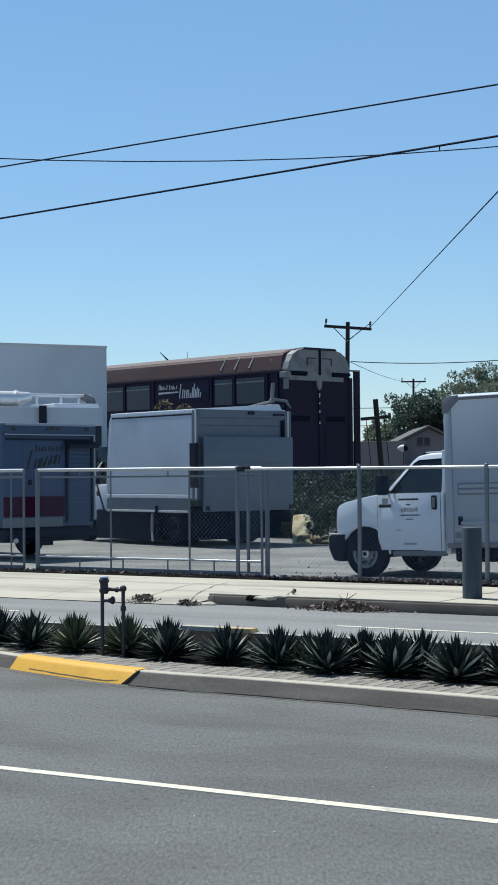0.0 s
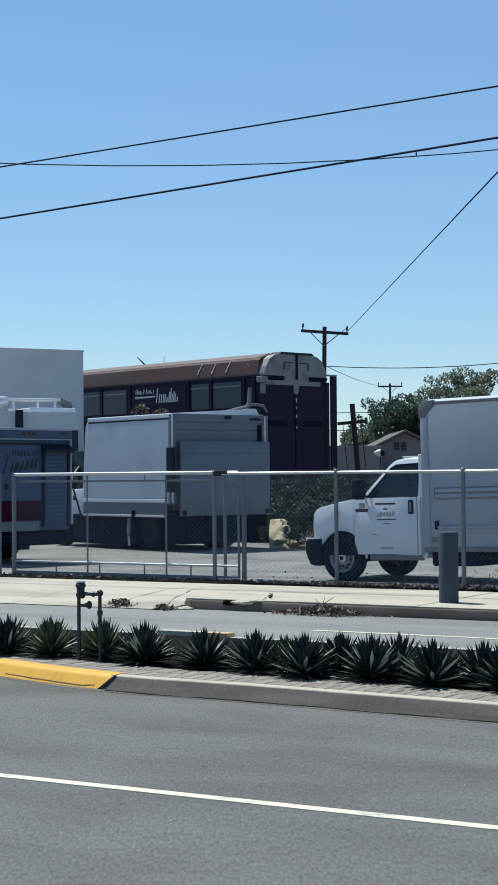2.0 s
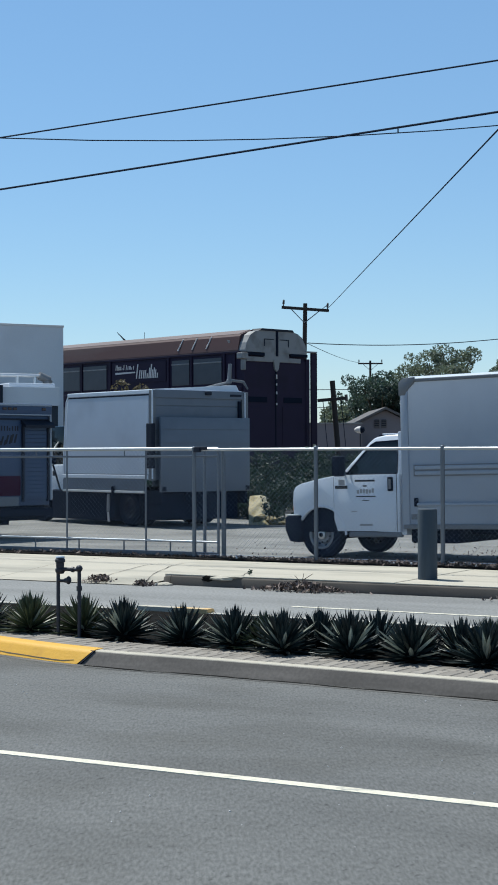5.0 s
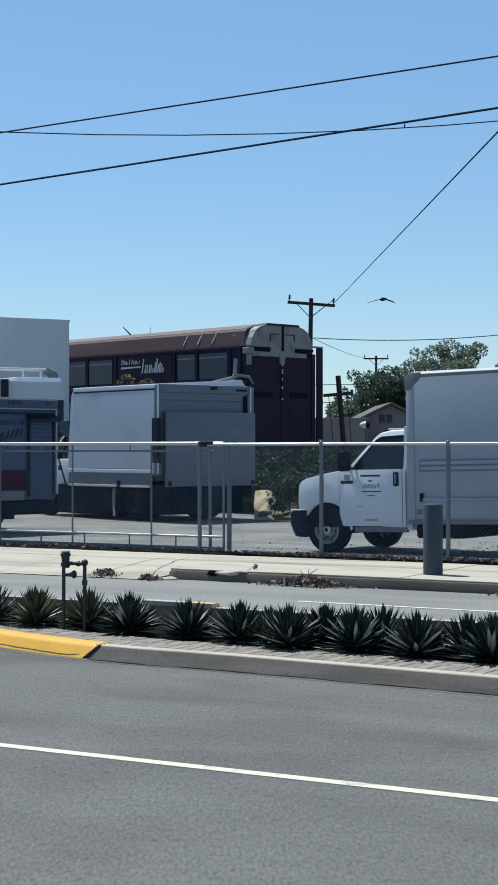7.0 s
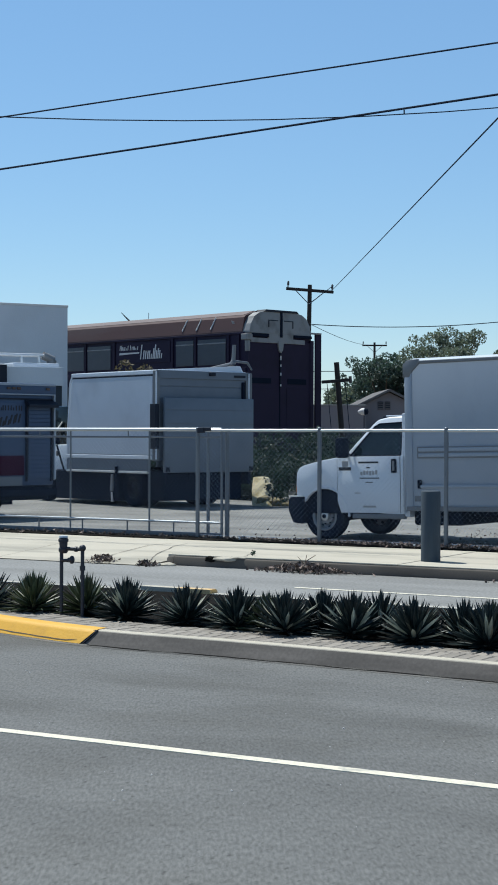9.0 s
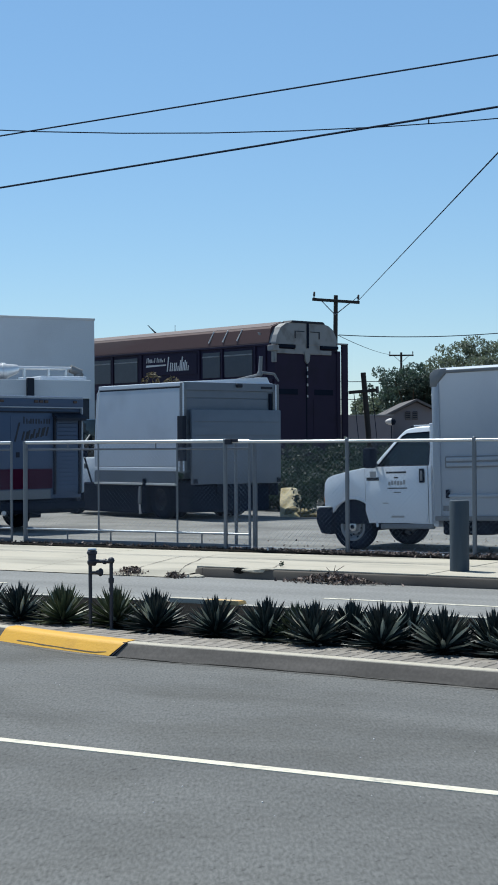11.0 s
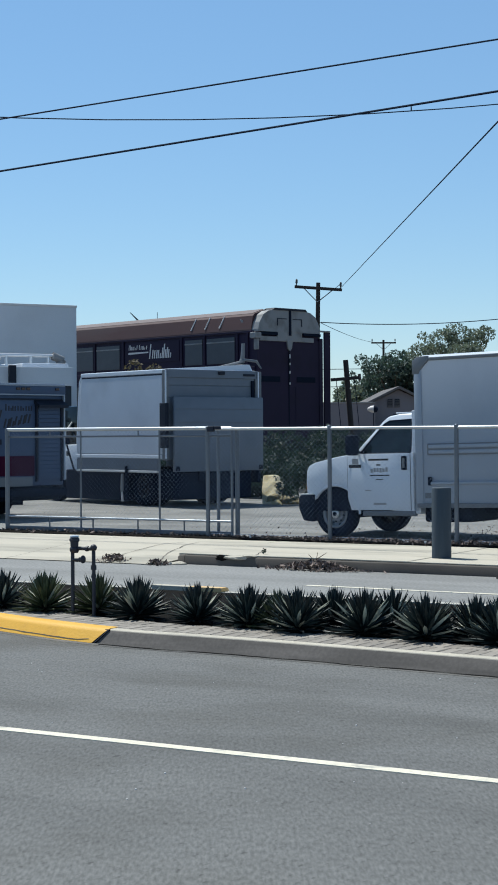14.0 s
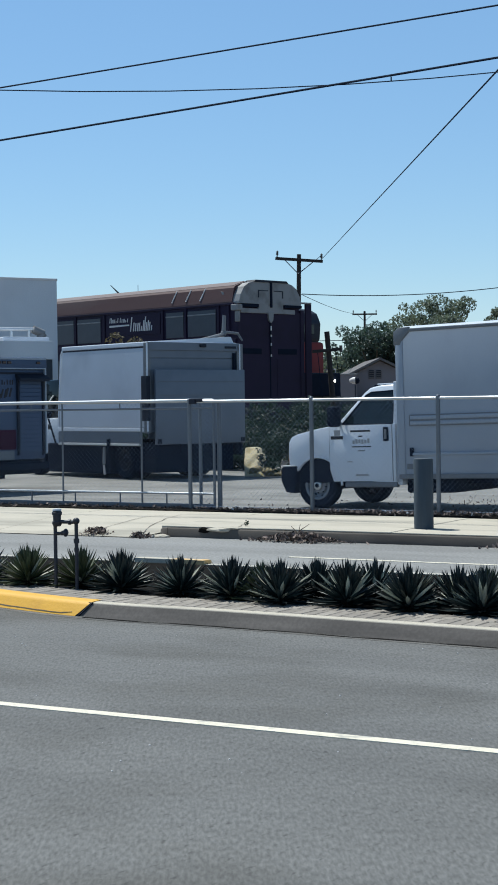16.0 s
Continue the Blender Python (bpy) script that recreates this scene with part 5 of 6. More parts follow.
def auto_rack(m):
    """A closed two-deck car carrier."""
    c = thing("rail_car", "maroon enclosed car-carrier rail wagon, rusted roof, pale end cap", "rail car", m)
    L = 27.0
    z0, zs, zt = 1.0, 5.44, 6.2
    body = part("body", slab([(1.56, z0), (1.56, zs + 0.02), (-1.56, zs + 0.02), (-1.56, z0)], "x", 0.05, L), MAROON, c, "maroon steel sides")
    roof_out = [(1.6, zs - 0.06), (1.6, zs), (1.5, 5.94), (1.42, 6.02), (0.88, 6.2)]
    roof_out = roof_out + [(-y, z) for y, z in roof_out[::-1]]
    roof = part("roof", slab(roof_out, "x", 0.3, L), ROOFRUST, c, "rusted maroon roof, top sheets paled for the sun")
    # thin sheets carry the sunlit tone of the upper slopes
    for i in range(9):
        x0 = 0.42 + 2.95 * i
        for s in (1, -1):
            part("roof_sheet", slab([(s * 1.415, 6.026), (s * 0.88, 6.204), (s * 0.88, 6.216), (s * 1.41, 6.04)], "x", x0, x0 + 2.945), ROOFLIT, roof)
    for x in (3.55, 2.75, 1.95):
        part("roof_seam", rod((x + 0.1, 1.58, 5.56), (x - 0.1, 1.475, 5.99), 0.03, n=6), PALEPAINT, roof, "pale streak on the roof")
    part("roof_mark", slab([(0.74, 5.64), (0.84, 5.66), (0.96, 5.84), (0.8, 5.8)], "y", 1.5, 1.545), PALEGREY, roof)
    part("eave", box(0.2, L, 1.56, 1.63, zs - 0.12, zs - 0.04, 0.01), MAROON, body, "dark eave gutter")
    part("eave", box(0.2, L, -1.63, -1.56, zs - 0.14, zs - 0.02, 0.01), DARKMETAL, body)
    # screens and posts on the side that shows
    panels = ((1.2, 2.75), (3.0, 4.0), (8.0, 9.5), (9.75, 10.9), (11.6, 13.6), (13.9, 16.0), (16.4, 18.4), (20.5, 22.5), (23, 25))
    for a, b in panels:
        sc = part("screen", box(a, b, 1.56, 1.59, 4.25, 5.2, 0.008), SCREEN, body, "grey perforated screen")
        part("screen_edge", box(a, b, 1.56, 1.61, 5.02, 5.07, 0.006), PALEGREY, sc)
        part("screen", box(a, b, 1.56, 1.59, 1.6, 3.6, 0.008), SCREEN, body)
    for i in range(14):
        x = (0.5, 1.05, 2.88, 4.2, 7.75, 9.62, 11.2, 13.7, 16.2, 18.6, 20.2, 22.7, 25.2, 26.6)[i]
        part("side_post", box(x - 0.05, x + 0.05, 1.56, 1.62, z0, zs - 0.1, 0.01), MAROON, body)
    part("deck_rail", box(0.1, L, 1.56, 1.63, 3.95, 4.1, 0.01), MAROON, body)
    # railway's name as plain slanted strokes
    plate = part("name_board", box(4.35, 7.65, 1.56, 1.585, 4.45, 5.24, 0.006), MAROON, body, "maroon name board with pale lettering strokes")
    ya, yb = 1.585, 1.592

    def stroke(points):
        part("stroke", slab(points, "y", ya, yb), PALEPAINT, plate)
    # a small word as slanted bars over a stripe, then a larger word as taller slanted bars
    for i, h in enumerate((0.2, 0.14, 0.14, 0.19, 0.19, 0.14, 0.14, 0.14)):
        mark("stroke", "y", ya, yb, -1, 7.4 - 0.15 * i, 4.97, 0.085, h, 0.15, 0.034, (1, 1, 2, 0, 0, 1, 2, 0)[i], PALEPAINT, plate)
    stroke([(7.44, 4.8), (6.2, 4.83), (6.2, 4.88), (7.42, 4.88)])
    for i, (w, h) in enumerate(((0.17, 0.56), (0.13, 0.32), (0.12, 0.32), (0.03, 0.4), (0.1, 0.54), (0.03, 0.4), (0.12, 0.32))):
        mark("stroke", "y", ya, yb, -1, 6.12 - (0, 0.29, 0.52, 0.74, 0.84, 1.02, 1.13)[i], 4.6, w, h, 0.16, 0.058, (2, 1, 2, 0, 2, 0, 2)[i], PALEPAINT, plate)
    # the end: pale cap, two doors, bars, ladder brackets
    end = part("end_wall", slab([(1.57, z0), (1.57, 5.1), (-1.57, 5.1), (-1.57, z0)], "x", 0.0, 0.08), MAROON, c, "dark maroon end doors", smooth=False)
    capp = part("end_cap", slab([(1.57, 5.36), (1.57, 5.44), (1.5, 5.7), (1.32, 5.98), (1.08, 6.12), (0.78, 6.18), (-0.78, 6.18), (-1.08, 6.12), (-1.32, 5.98), (-1.5, 5.7), (-1.57, 5.44), (-1.57, 5.36)], "x", -0.06, 0.32, 0.012), PALEGREY, c, "pale grey rounded end cap")
    part("cap_rim", slab([(0.88, 6.16), (-0.88, 6.16), (-0.78, 6.24), (0.78, 6.24)], "x", -0.1, 0.4, 0.01), DARKMETAL, capp)
    part("cap_skirt", box(-0.05, 0.04, -1.25, 1.5, 5.03, 5.2, 0.01), PALEGREY, capp)
    part("cap_skirt", box(-0.055, 0.04, -0.64, 0.62, 5.06, 5.38, 0.01), PALEGREY, capp)
    part("cap_bar", box(-0.1, -0.02, 0.63, 1.45, 5.24, 5.35, 0.01), BLACK, capp, "black slot")
    part("cap_bar", box(-0.1, -0.02, -1.57, -0.68, 5.26, 5.36, 0.01), BLACK, capp)
    part("cap_split", box(-0.09, -0.02, -0.06, 0.04, 5.25, 6.18, 0.005), BLACK, capp, "dark centre gap")
    for y in (0.62, -0.6):
        bm = box(-0.075, -0.055, min(y, y * 0.25), max(y, y * 0.25), 5.84, 5.87)
        box(-0.075, -0.055, y - 0.02, y + 0.02, 5.6, 5.87, bm=bm)
        part("cap_frame", bm, DARKMETAL, capp)
    part("latch_plate", slab([(0.15, 5.12), (0.1, 4.78), (0.0, 4.68), (-0.1, 4.78), (-0.15, 5.12)], "x", -0.075, 0.0, 0.008), PALEGREY, end, "pale latch plate")
    part("latch_rod", rod((-0.05, 0.0, 4.7), (-0.05, 0.0, 3.4), 0.014, n=8), DARKMETAL, end)
    for z, h in ((4.42, 0.16), (4.18, 0.08), (3.86, 0.1), (3.46, 0.08)):
        part("latch_guide", rod((-0.055, 0.0, z), (-0.055, 0.0, z + h), 0.024, n=8), PALEPAINT, end, "pale latch guide")
    part("door_gap", box(-0.012, 0.0, -0.02, 0.02, z0, 4.95), BLACK, end)
    for y0, y1 in ((0.45, 1.4), (-1.35, -0.4)):
        part("door_slot", box(-0.02, 0.0, y0, y1, 3.55, 3.75, 0.004), BLACK, end)
        part("door_panel", box(-0.012, 0.0, y0 - 0.1, y1 + 0.06, 1.2, 3.4, 0.004), MAROON, end)
    part("corner_gear", box(-0.16, 0.14, 1.5, 1.82, 5.1, 5.32, 0.03), PALEGREY, capp, "pale corner casting")
    part("corner_gear", box(-0.1, 0.1, 1.57, 1.66, 4.7, 5.1, 0.02), PALEGREY, capp)
    part("end_post", box(-0.03, 0.06, -1.74, -1.56, z0, 5.2, 0.01), MAROON, end)
    # the folded door leaf that stands off the far corner
    leaf = part("folded_door", box(-0.04, 0.04, -2.13, -1.83, 1.0, 5.44, 0.01), MAROON, c, "dark door leaf folded out at the corner")
    part("leaf_bracket", box(-0.08, 0.06, -2.1, -1.5, 5.442, 5.5, 0.01), PALEGREY, leaf, "pale hinge bracket")
    part("underframe", box(0.4, L - 0.4, -1.3, 1.3, 0.7, 1.02, 0.03), BLACK, c)
    part("coupler", box(-0.8, 0.4, -0.15, 0.15, 0.75, 0.98, 0.03), DARKMETAL, c)
    for x in (2.2, 4.0, L - 4.0, L - 2.2):
        for s in (1, -1):
            w = part("rail_wheel", lathe([(0.36, -0.05), (0.36, 0.05), (0.4, 0.06), (0.4, 0.08), (0.1, 0.09)], 20), DARKMETAL, c, smooth=True)
            w.matrix_basis = Matrix.Translation((x, 0.75 * s, 0.88))
        part("axle", rod((x, -0.8, 0.88), (x, 0.8, 0.88), 0.07), DARKMETAL, c)
    for x in (3.1, L - 3.1):
        part("bogie", box(x - 1.4, x + 1.4, -1.1, 1.1, 0.75, 1.0, 0.05), BLACK, c)
    return c


auto_rack(RM)

# a bent aerial and a thin mast beyond the rail car
aerial = thing("aerial_mast", "dark bent aerial on a thin mast beyond the rail car", "aerial", pose(-45.95, 68.9, 0))
part("mast", rod((0, 0, 0), (0, 0, 7.35), 0.025, 0.02, 8), DARKMETAL, aerial)
part("blade", rod((0, 0, 7.3), (-0.55, -0.33, 7.95), 0.06, 0.015, 6), DARKMETAL, aerial)
part("mast", rod((0.65, 0.4, 0), (0.65, 0.4, 7.95), 0.02, 0.014, 6), GALV, aerial)

# ---- the locomotive on the second track ----
def locomotive(m):
    c = thing("locomotive", "orange-red freight locomotive with black cab and lit lamp", "locomotive", m)
    # its front is at x = 0 and looks to -x
    part("frame", box(0.0, 17.5, -1.5, 1.5, 1.5, 2.02, 0.03), DARKMETAL, c, "dark underframe and walkway")
    part("pilot", slab([(0.0, 0.62), (-0.12, 0.7), (-0.1, 1.9), (0.12, 1.98), (0.12, 0.62)], "y", -1.5, 1.5, 0.02), DARKMETAL, c, "black pilot plate")
    part("step_well", box(-0.1, 0.5, -1.55, 1.55, 2.02, 2.12, 0.01), REDPAINT, c)
    part("anticlimber", box(-0.16, 0.1, -1.55, 1.3, 2.02, 2.95, 0.06), BLACK, c, "black front bulkhead")
    part("walkway_edge", box(-0.3, 0.4, -1.58, 1.5, 1.86, 2.0, 0.02), BARK, c, "dull brown walkway edge")
    for y in (1.05, -1.15):
        part("headlamp", lathe([(0.12, -0.2), (0.13, -0.12), (0.12, 0.05), (0.02, 0.06)], 16, "y"), BLACK, c).matrix_basis = Matrix.Translation((-0.05, y, 2.64)) @ Matrix.Rotation(radians(90), 4, "Z")
        lamp = part("lamp_lens", ball((-0.2, y, 2.64), 0.056, None, 12, (0.5, 1, 1)), LAMP_ON, c, "lit white lamp", smooth=True)
    part("short_hood", box(0.62, 2.4, -1.42, 1.42, 2.02, 4.22, 0.12), LOCO_RED, c, "orange-red short hood", smooth=True)
    part("cab", slab([(1.25, 2.05), (1.25, 4.1), (1.05, 4.35), (1.0, 5.0), (1.2, 5.4), (1.6, 5.6), (4.3, 5.6), (4.3, 2.05)], "y", -1.62, 1.62, 0.05), DARKMETAL, c, "dark cab", smooth=True)
    part("windscreen", box(0.98, 1.06, -1.2, 1.2, 4.55, 4.95, 0.01), GLASS, c)
    part("long_hood", box(4.3, 16.8, -1.0, 1.0, 2.02, 4.6, 0.08), LOCO_RED, c, "orange-red long hood", smooth=True)
    for i in range(5):
        part("hood_fan", rod((9 + 1.4 * i, 0, 4.6), (9 + 1.4 * i, 0, 4.78), 0.5, n=18), DARKMETAL, c)
    bm = rod((0.05, -1.45, 2.1), (0.05, -1.45, 3.1), 0.025, n=8)
    rod((0.05, -1.45, 3.1), (0.65, -1.45, 3.1), 0.025, n=8, bm=bm)
    rod((0.05, 1.45, 2.1), (0.05, 1.45, 3.1), 0.025, n=8, bm=bm)
    rod((0.05, 1.45, 3.1), (0.65, 1.45, 3.1), 0.025, n=8, bm=bm)
    part("handrail", bm, PALEPAINT, c, "pale handrails", smooth=True)
    part("coupler", box(-0.75, 0.1, -0.15, 0.15, 0.75, 1.05, 0.03), DARKMETAL, c)
    for x in (2.6, 4.2, 5.8, 11.8, 13.4, 15.0):
        for s in (1, -1):
            w = part("rail_wheel", lathe([(0.48, -0.05), (0.48, 0.05), (0.5, 0.06), (0.5, 0.08), (0.1, 0.09)], 20), DARKMETAL, c, smooth=True)
            w.matrix_basis = Matrix.Translation((x, 0.75 * s, 1.02))
        part("axle", rod((x, -0.8, 1.02), (x, 0.8, 1.02), 0.08), DARKMETAL, c)
    for x in (4.2, 13.4):
        part("bogie", box(x - 2.3, x + 2.3, -1.2, 1.2, 0.85, 1.5, 0.06), BLACK, c)
    part("fuel_tank", box(6.9, 10.7, -1.3, 1.3, 0.75, 1.5, 0.1), BLACK, c)
    return c


loco = locomotive(RM @ pose(3.0, -4.6, 0))


# ---- the bird ----
def wing_mesh(s):
    bm = bmesh.new()
    rows = []
    for k, (c0, c1) in enumerate(((0.12, -0.14), (0.15, -0.15), (0.13, -0.13), (0.03, -0.12), (-0.09, -0.16))):
        y = s * (0.05 + 0.16 * k)
        rows.append([bm.verts.new(p) for p in ((c0, y, 0.0), ((c0 + c1) / 2, y, 0.012), (c1, y, 0.0), ((c0 + c1) / 2, y, -0.008))])
    for a, b in zip(rows, rows[1:]):
        for j in range(4):
            bm.faces.new((a[j], b[j], b[(j + 1) % 4], a[(j + 1) % 4]))
    bm.faces.new(rows[0]); bm.faces.new(rows[-1][::-1])
    return bm


bird = thing("bird", "dark bird in flapping flight", "bird", pose(-36, 64, 1))
bm = lathe([(0.014, -0.24), (0.06, -0.12), (0.078, 0.0), (0.066, 0.11), (0.044, 0.17), (0.048, 0.23), (0.018, 0.29), (0.005, 0.34)], 14, "y")
bmesh.ops.rotate(bm, verts=bm.verts, matrix=Matrix.Rotation(radians(-90), 3, "Z"))
part("body", bm, FEATHER, bird, smooth=True)
part("tail", slab([(-0.18, -0.03), (-0.44, -0.085), (-0.45, 0.085), (-0.18, 0.03)], "z", -0.008, 0.008), FEATHER, bird)
wing_l = part("wing", wing_mesh(1), FEATHER, bird)
wing_r = part("wing", wing_mesh(-1), FEATHER, bird)


# ---- poles and cables ----
def utility_pole(m, height, arm, label, r=0.14, tilt=0.0):
    c = thing("utility_pole", label, "utility pole", m)
    part("pole", rod((0, 0, 0), (0, 0, height), r, r * 0.72, 12), TIMBER, c, smooth=True)
    a = part("crossarm", box(-arm / 2, arm / 2, -0.16, -0.04, height - 0.35, height - 0.21, 0.012), TIMBER, c)
    for s in (1, -1):
        part("insulator", lathe([(0.03, height - 0.22), (0.03, height - 0.12), (0.06, height - 0.1), (0.05, height + 0.02), (0.06, height + 0.04), (0.02, height + 0.1)], 10, "z"), CERAMIC, a).matrix_basis = Matrix.Translation((s * (arm / 2 - 0.08), -0.1, 0))
        part("brace", rod((0, -0.12, height - 0.95), (s * arm * 0.3, -0.12, height - 0.33), 0.022, n=6), GALV, a)
    a.matrix_basis = pose(0, 0, height - 0.28, 0, tilt, 0) @ pose(0, 0, 0.28 - height)
    return c


VIEW = 31.0
utility_pole(pose(-36.09, 69.16, 0, 0, 1.0, VIEW), 8.98, 2.3, "dark timber utility pole with a tilted crossarm, beyond the rail car", tilt=3.2)
utility_pole(pose(-63.99, 136.37, 0, 0, 0, VIEW), 10.4, 2.3, "distant timber utility pole with a crossarm")
lean_pole = thing("telegraph_pole", "leaning dark timber pole with a tilted crossarm", "utility pole", pose(-26.55, 54.05, 0, 0, -4.5, VIEW))
part("pole", rod((0, 0, 0), (0, 0, 4.42), 0.11, 0.1, 10), TIMBER, lean_pole, smooth=True)
part("crossarm", box(-0.62, 0.5, -0.18, -0.08, 3.66, 3.78, 0.01), TIMBER, lean_pole)
part("insulator", rod((0.46, -0.13, 3.6), (0.46, -0.13, 3.86), 0.06, n=8), CERAMIC, lean_pole)
for x in (-0.42, 0.26):
    part("guy_wire", rod((x, -0.13, 3.66), (x + 0.05, -0.13, 0.6), 0.014, n=5), CABLE, lean_pole)


def line(name, p, q, sag, r, label, k0=0.0, k1=0.0):
    """A cable through p and q, drawn on past them by k0 and k1 of their distance."""
    p, q = Vector(p), Vector(q)
    return tagged(sagging(name, (p - (q - p) * k0, q + (q - p) * k1), sag, r), label, "cable")


line("cable", (-16.3, 19.6, 6.51), (-7.94, 19.6, 6.71), 0.0, 0.0125, "thin black overhead cable along the street", 1.5, 1.5)
line("cable", (-16.3, 19.6, 5.70), (-7.95, 19.6, 6.035), 0.0, 0.016, "thick black overhead cable along the street", 1.5, 1.5)
tagged(part("cable_clip", rod((-8.78, 19.6, 5.985), (-8.78, 19.6, 5.93), 0.009, n=6), CABLE), "small clip hanging from the overhead cable", "cable clip")
line("cable", (-46.9, 18.35, 13.77), (4.7, 49.35, 14.32), 4.6, 0.015, "sagging black overhead cable crossing the yard")
line("cable", (-35.0, 69.8, 8.74), (-11.39, 28.04, 6.88), 0.0, 0.014, "cable running from the pole towards the street", 0.0, 0.6)
line("cable", (-36.52, 70.6, 7.16), (-24.4, 78.4, 8.08), 0.45, 0.022, "cable from the utility pole beyond the rail car")
line("cable", (-36.0, 69.3, 7.1), (-64.9, 135.8, 10.2), 0.15, 0.016, "thin cable between the utility poles")
line("cable", (-52, 128, 7.3), (-72, 116, 7.2), 0.1, 0.03, "faint distant cable against the sky")
line("cable", (-52, 128, 5.8), (-72, 116, 5.7), 0.1, 0.03, "faint distant cable against the sky")
line("cable", (-35.95, 69.1, 8.0), (-34.98, 69.7, 8.9), 0.0, 0.02, "short jumper cable on the utility pole")

# ---- the house, lamp, trees and bushes beyond ----
HM = pose(-39.8, 86.85, 0, 0, 0, VIEW)
house = thing("house", "low pinkish-grey stucco house with a gabled roof and a flat wing", "house", HM)
gable = [(-3.6, 0), (3.6, 0), (3.6, 2.5), (0, 4.25), (-3.6, 2.5)]
part("wall", slab(gable, "y", 0, 0.25), HOUSEWALL, house, "gable wall")
part("wall", slab(gable, "y", 8.75, 9), HOUSEWALL, house)
part("wall", box(-3.6, -3.4, 0.25, 8.75, 0, 2.5), HOUSEWALL, house)
part("wall", box(3.4, 3.6, 0.25, 8.75, 0, 2.5), HOUSEWALL, house)
for s in (1, -1):
    part("roof", slab([(0, 4.3), (s * 3.95, 2.38), (s * 3.95, 2.5), (0, 4.45)], "y", -0.4, 9.4, 0.01), SHINGLE, house, "grey shingle roof slope")
for x in (-0.62, -0.2):
    v = part("gable_vent", box(x - 0.05, x + 0.28, -0.06, 0.02, 3.2, 3.68, 0.01), SHINGLE, house, "dark louvred gable vent")
    for i in range(4):
        part("slat", box(x - 0.02, x + 0.25, -0.09, -0.05, 3.32 + 0.11 * i, 3.37 + 0.11 * i), DARKMETAL, v)
part("flat_wing", box(-8.0, -1.5, -1.2, -0.45, 0, 3.42), HOUSEWALL, house, "flat-roofed wing")
part("wing_fascia", box(-8.05, -1.45, -1.25, -0.4, 3.42, 3.5, 0.01), PALEGREY, house, "pale fascia")
part("wing_base", box(-8.0, 0.2, -1.3, -1.21, 0, 2.0), DARKBAY, house)

lampm = thing("flood_lamp", "white domed flood lamp on a short pole", "lamp", pose(-30.27, 63.46, 0, 0, 0, VIEW))
part("pole", rod((0, 0, 0), (0, 0, 2.65), 0.025, n=8), DARKMETAL, lampm, smooth=True)
part("shade", lathe([(0.02, 0.24), (0.1, 0.2), (0.2, 0.06), (0.22, -0.08), (0.2, -0.1)], 16, "y"), PALEPAINT, lampm, smooth=True).matrix_basis = pose(-0.06, 0, 2.72, 0, -15, 75) @ Matrix.Diagonal((0.72, 0.9, 0.72, 1))
part("lens", lathe([(0.205, -0.02), (0.21, -0.12), (0.17, -0.24), (0.03, -0.28)], 16, "y"), BLACK, lampm, smooth=True).matrix_basis = pose(-0.06, 0, 2.72, 0, -15, 75) @ Matrix.Diagonal((0.72, 0.9, 0.72, 1))


def tree(m, height, spread, seed, label, material, n=9000, size=0.16):
    rng = random.Random(seed)
    c = thing("tree", label, "tree", m, "trees behind the house")
    bm = rod((0, 0, 0), (0.1, 0, height * 0.45), 0.28, 0.18, 9)
    clumps = []
    for i in range(18):
        a, k = rng.uniform(0, 6.28), rng.uniform(0.15, 1.0)
        z = height * (0.45 + 0.47 * rng.random())
        reach = spread * k * math.sqrt(max(0.1, 1 - ((z / height - 0.6) / 0.42) ** 2))
        p = Vector((reach * math.cos(a), reach * math.sin(a), z))
        rod((0.1, 0, height * 0.4), p, 0.09, 0.03, 6, bm)
        clumps.append((p, spread * rng.uniform(0.24, 0.42)))
        for _ in range(2):
            q = p + Vector((rng.gauss(0, 1), rng.gauss(0, 1), rng.gauss(0, 0.7))) * spread * 0.28
            clumps.append((q, spread * rng.uniform(0.1, 0.2)))
    part("trunk", bm, BARK, c, "grey-brown trunk and limbs", smooth=True)
    leaves("crown", clumps, n, size, material, c, seed, "dense leafy crown with gaps", 0.85)
    return c


tree(pose(-46.4, 100.4, 0, 0, 0, 0), 7.0, 2.6, 21, "dark green broad-leaved tree behind the house", LEAF_TREE, 11000, 0.1)
tree(pose(-48.4, 103.2, 0, 0, 0, 60), 6.2, 1.8, 22, "smaller dark green tree behind the house", LEAF_TREE, 5000, 0.11)
tree(pose(-44.5, 101.5, 0, 0, 0, 90), 6.9, 2.1, 27, "dark tree with pale gaps in its crown", LEAF_TREE, 5000, 0.11)
tree(pose(-40.8, 98.5, 0, 0, 0, 20), 9.3, 2.7, 23, "tall pale green tree catching the sun", LEAF_PALE, 12000, 0.1)
tree(pose(-37.3, 100.2, 0, 0, 0, 120), 8.3, 1.5, 24, "pale green tree at the edge of the yard", LEAF_PALE, 7000, 0.1)
tree(pose(-60.5, 122, 0, 0, 0, 10), 6.0, 2.2, 25, "far green tree seen under the wires", LEAF_PALE, 5000, 0.17)
tree(pose(-57.5, 124, 0, 0, 0, 70), 6.3, 2.4, 26, "far green tree seen under the wires", LEAF_PALE, 5000, 0.17)


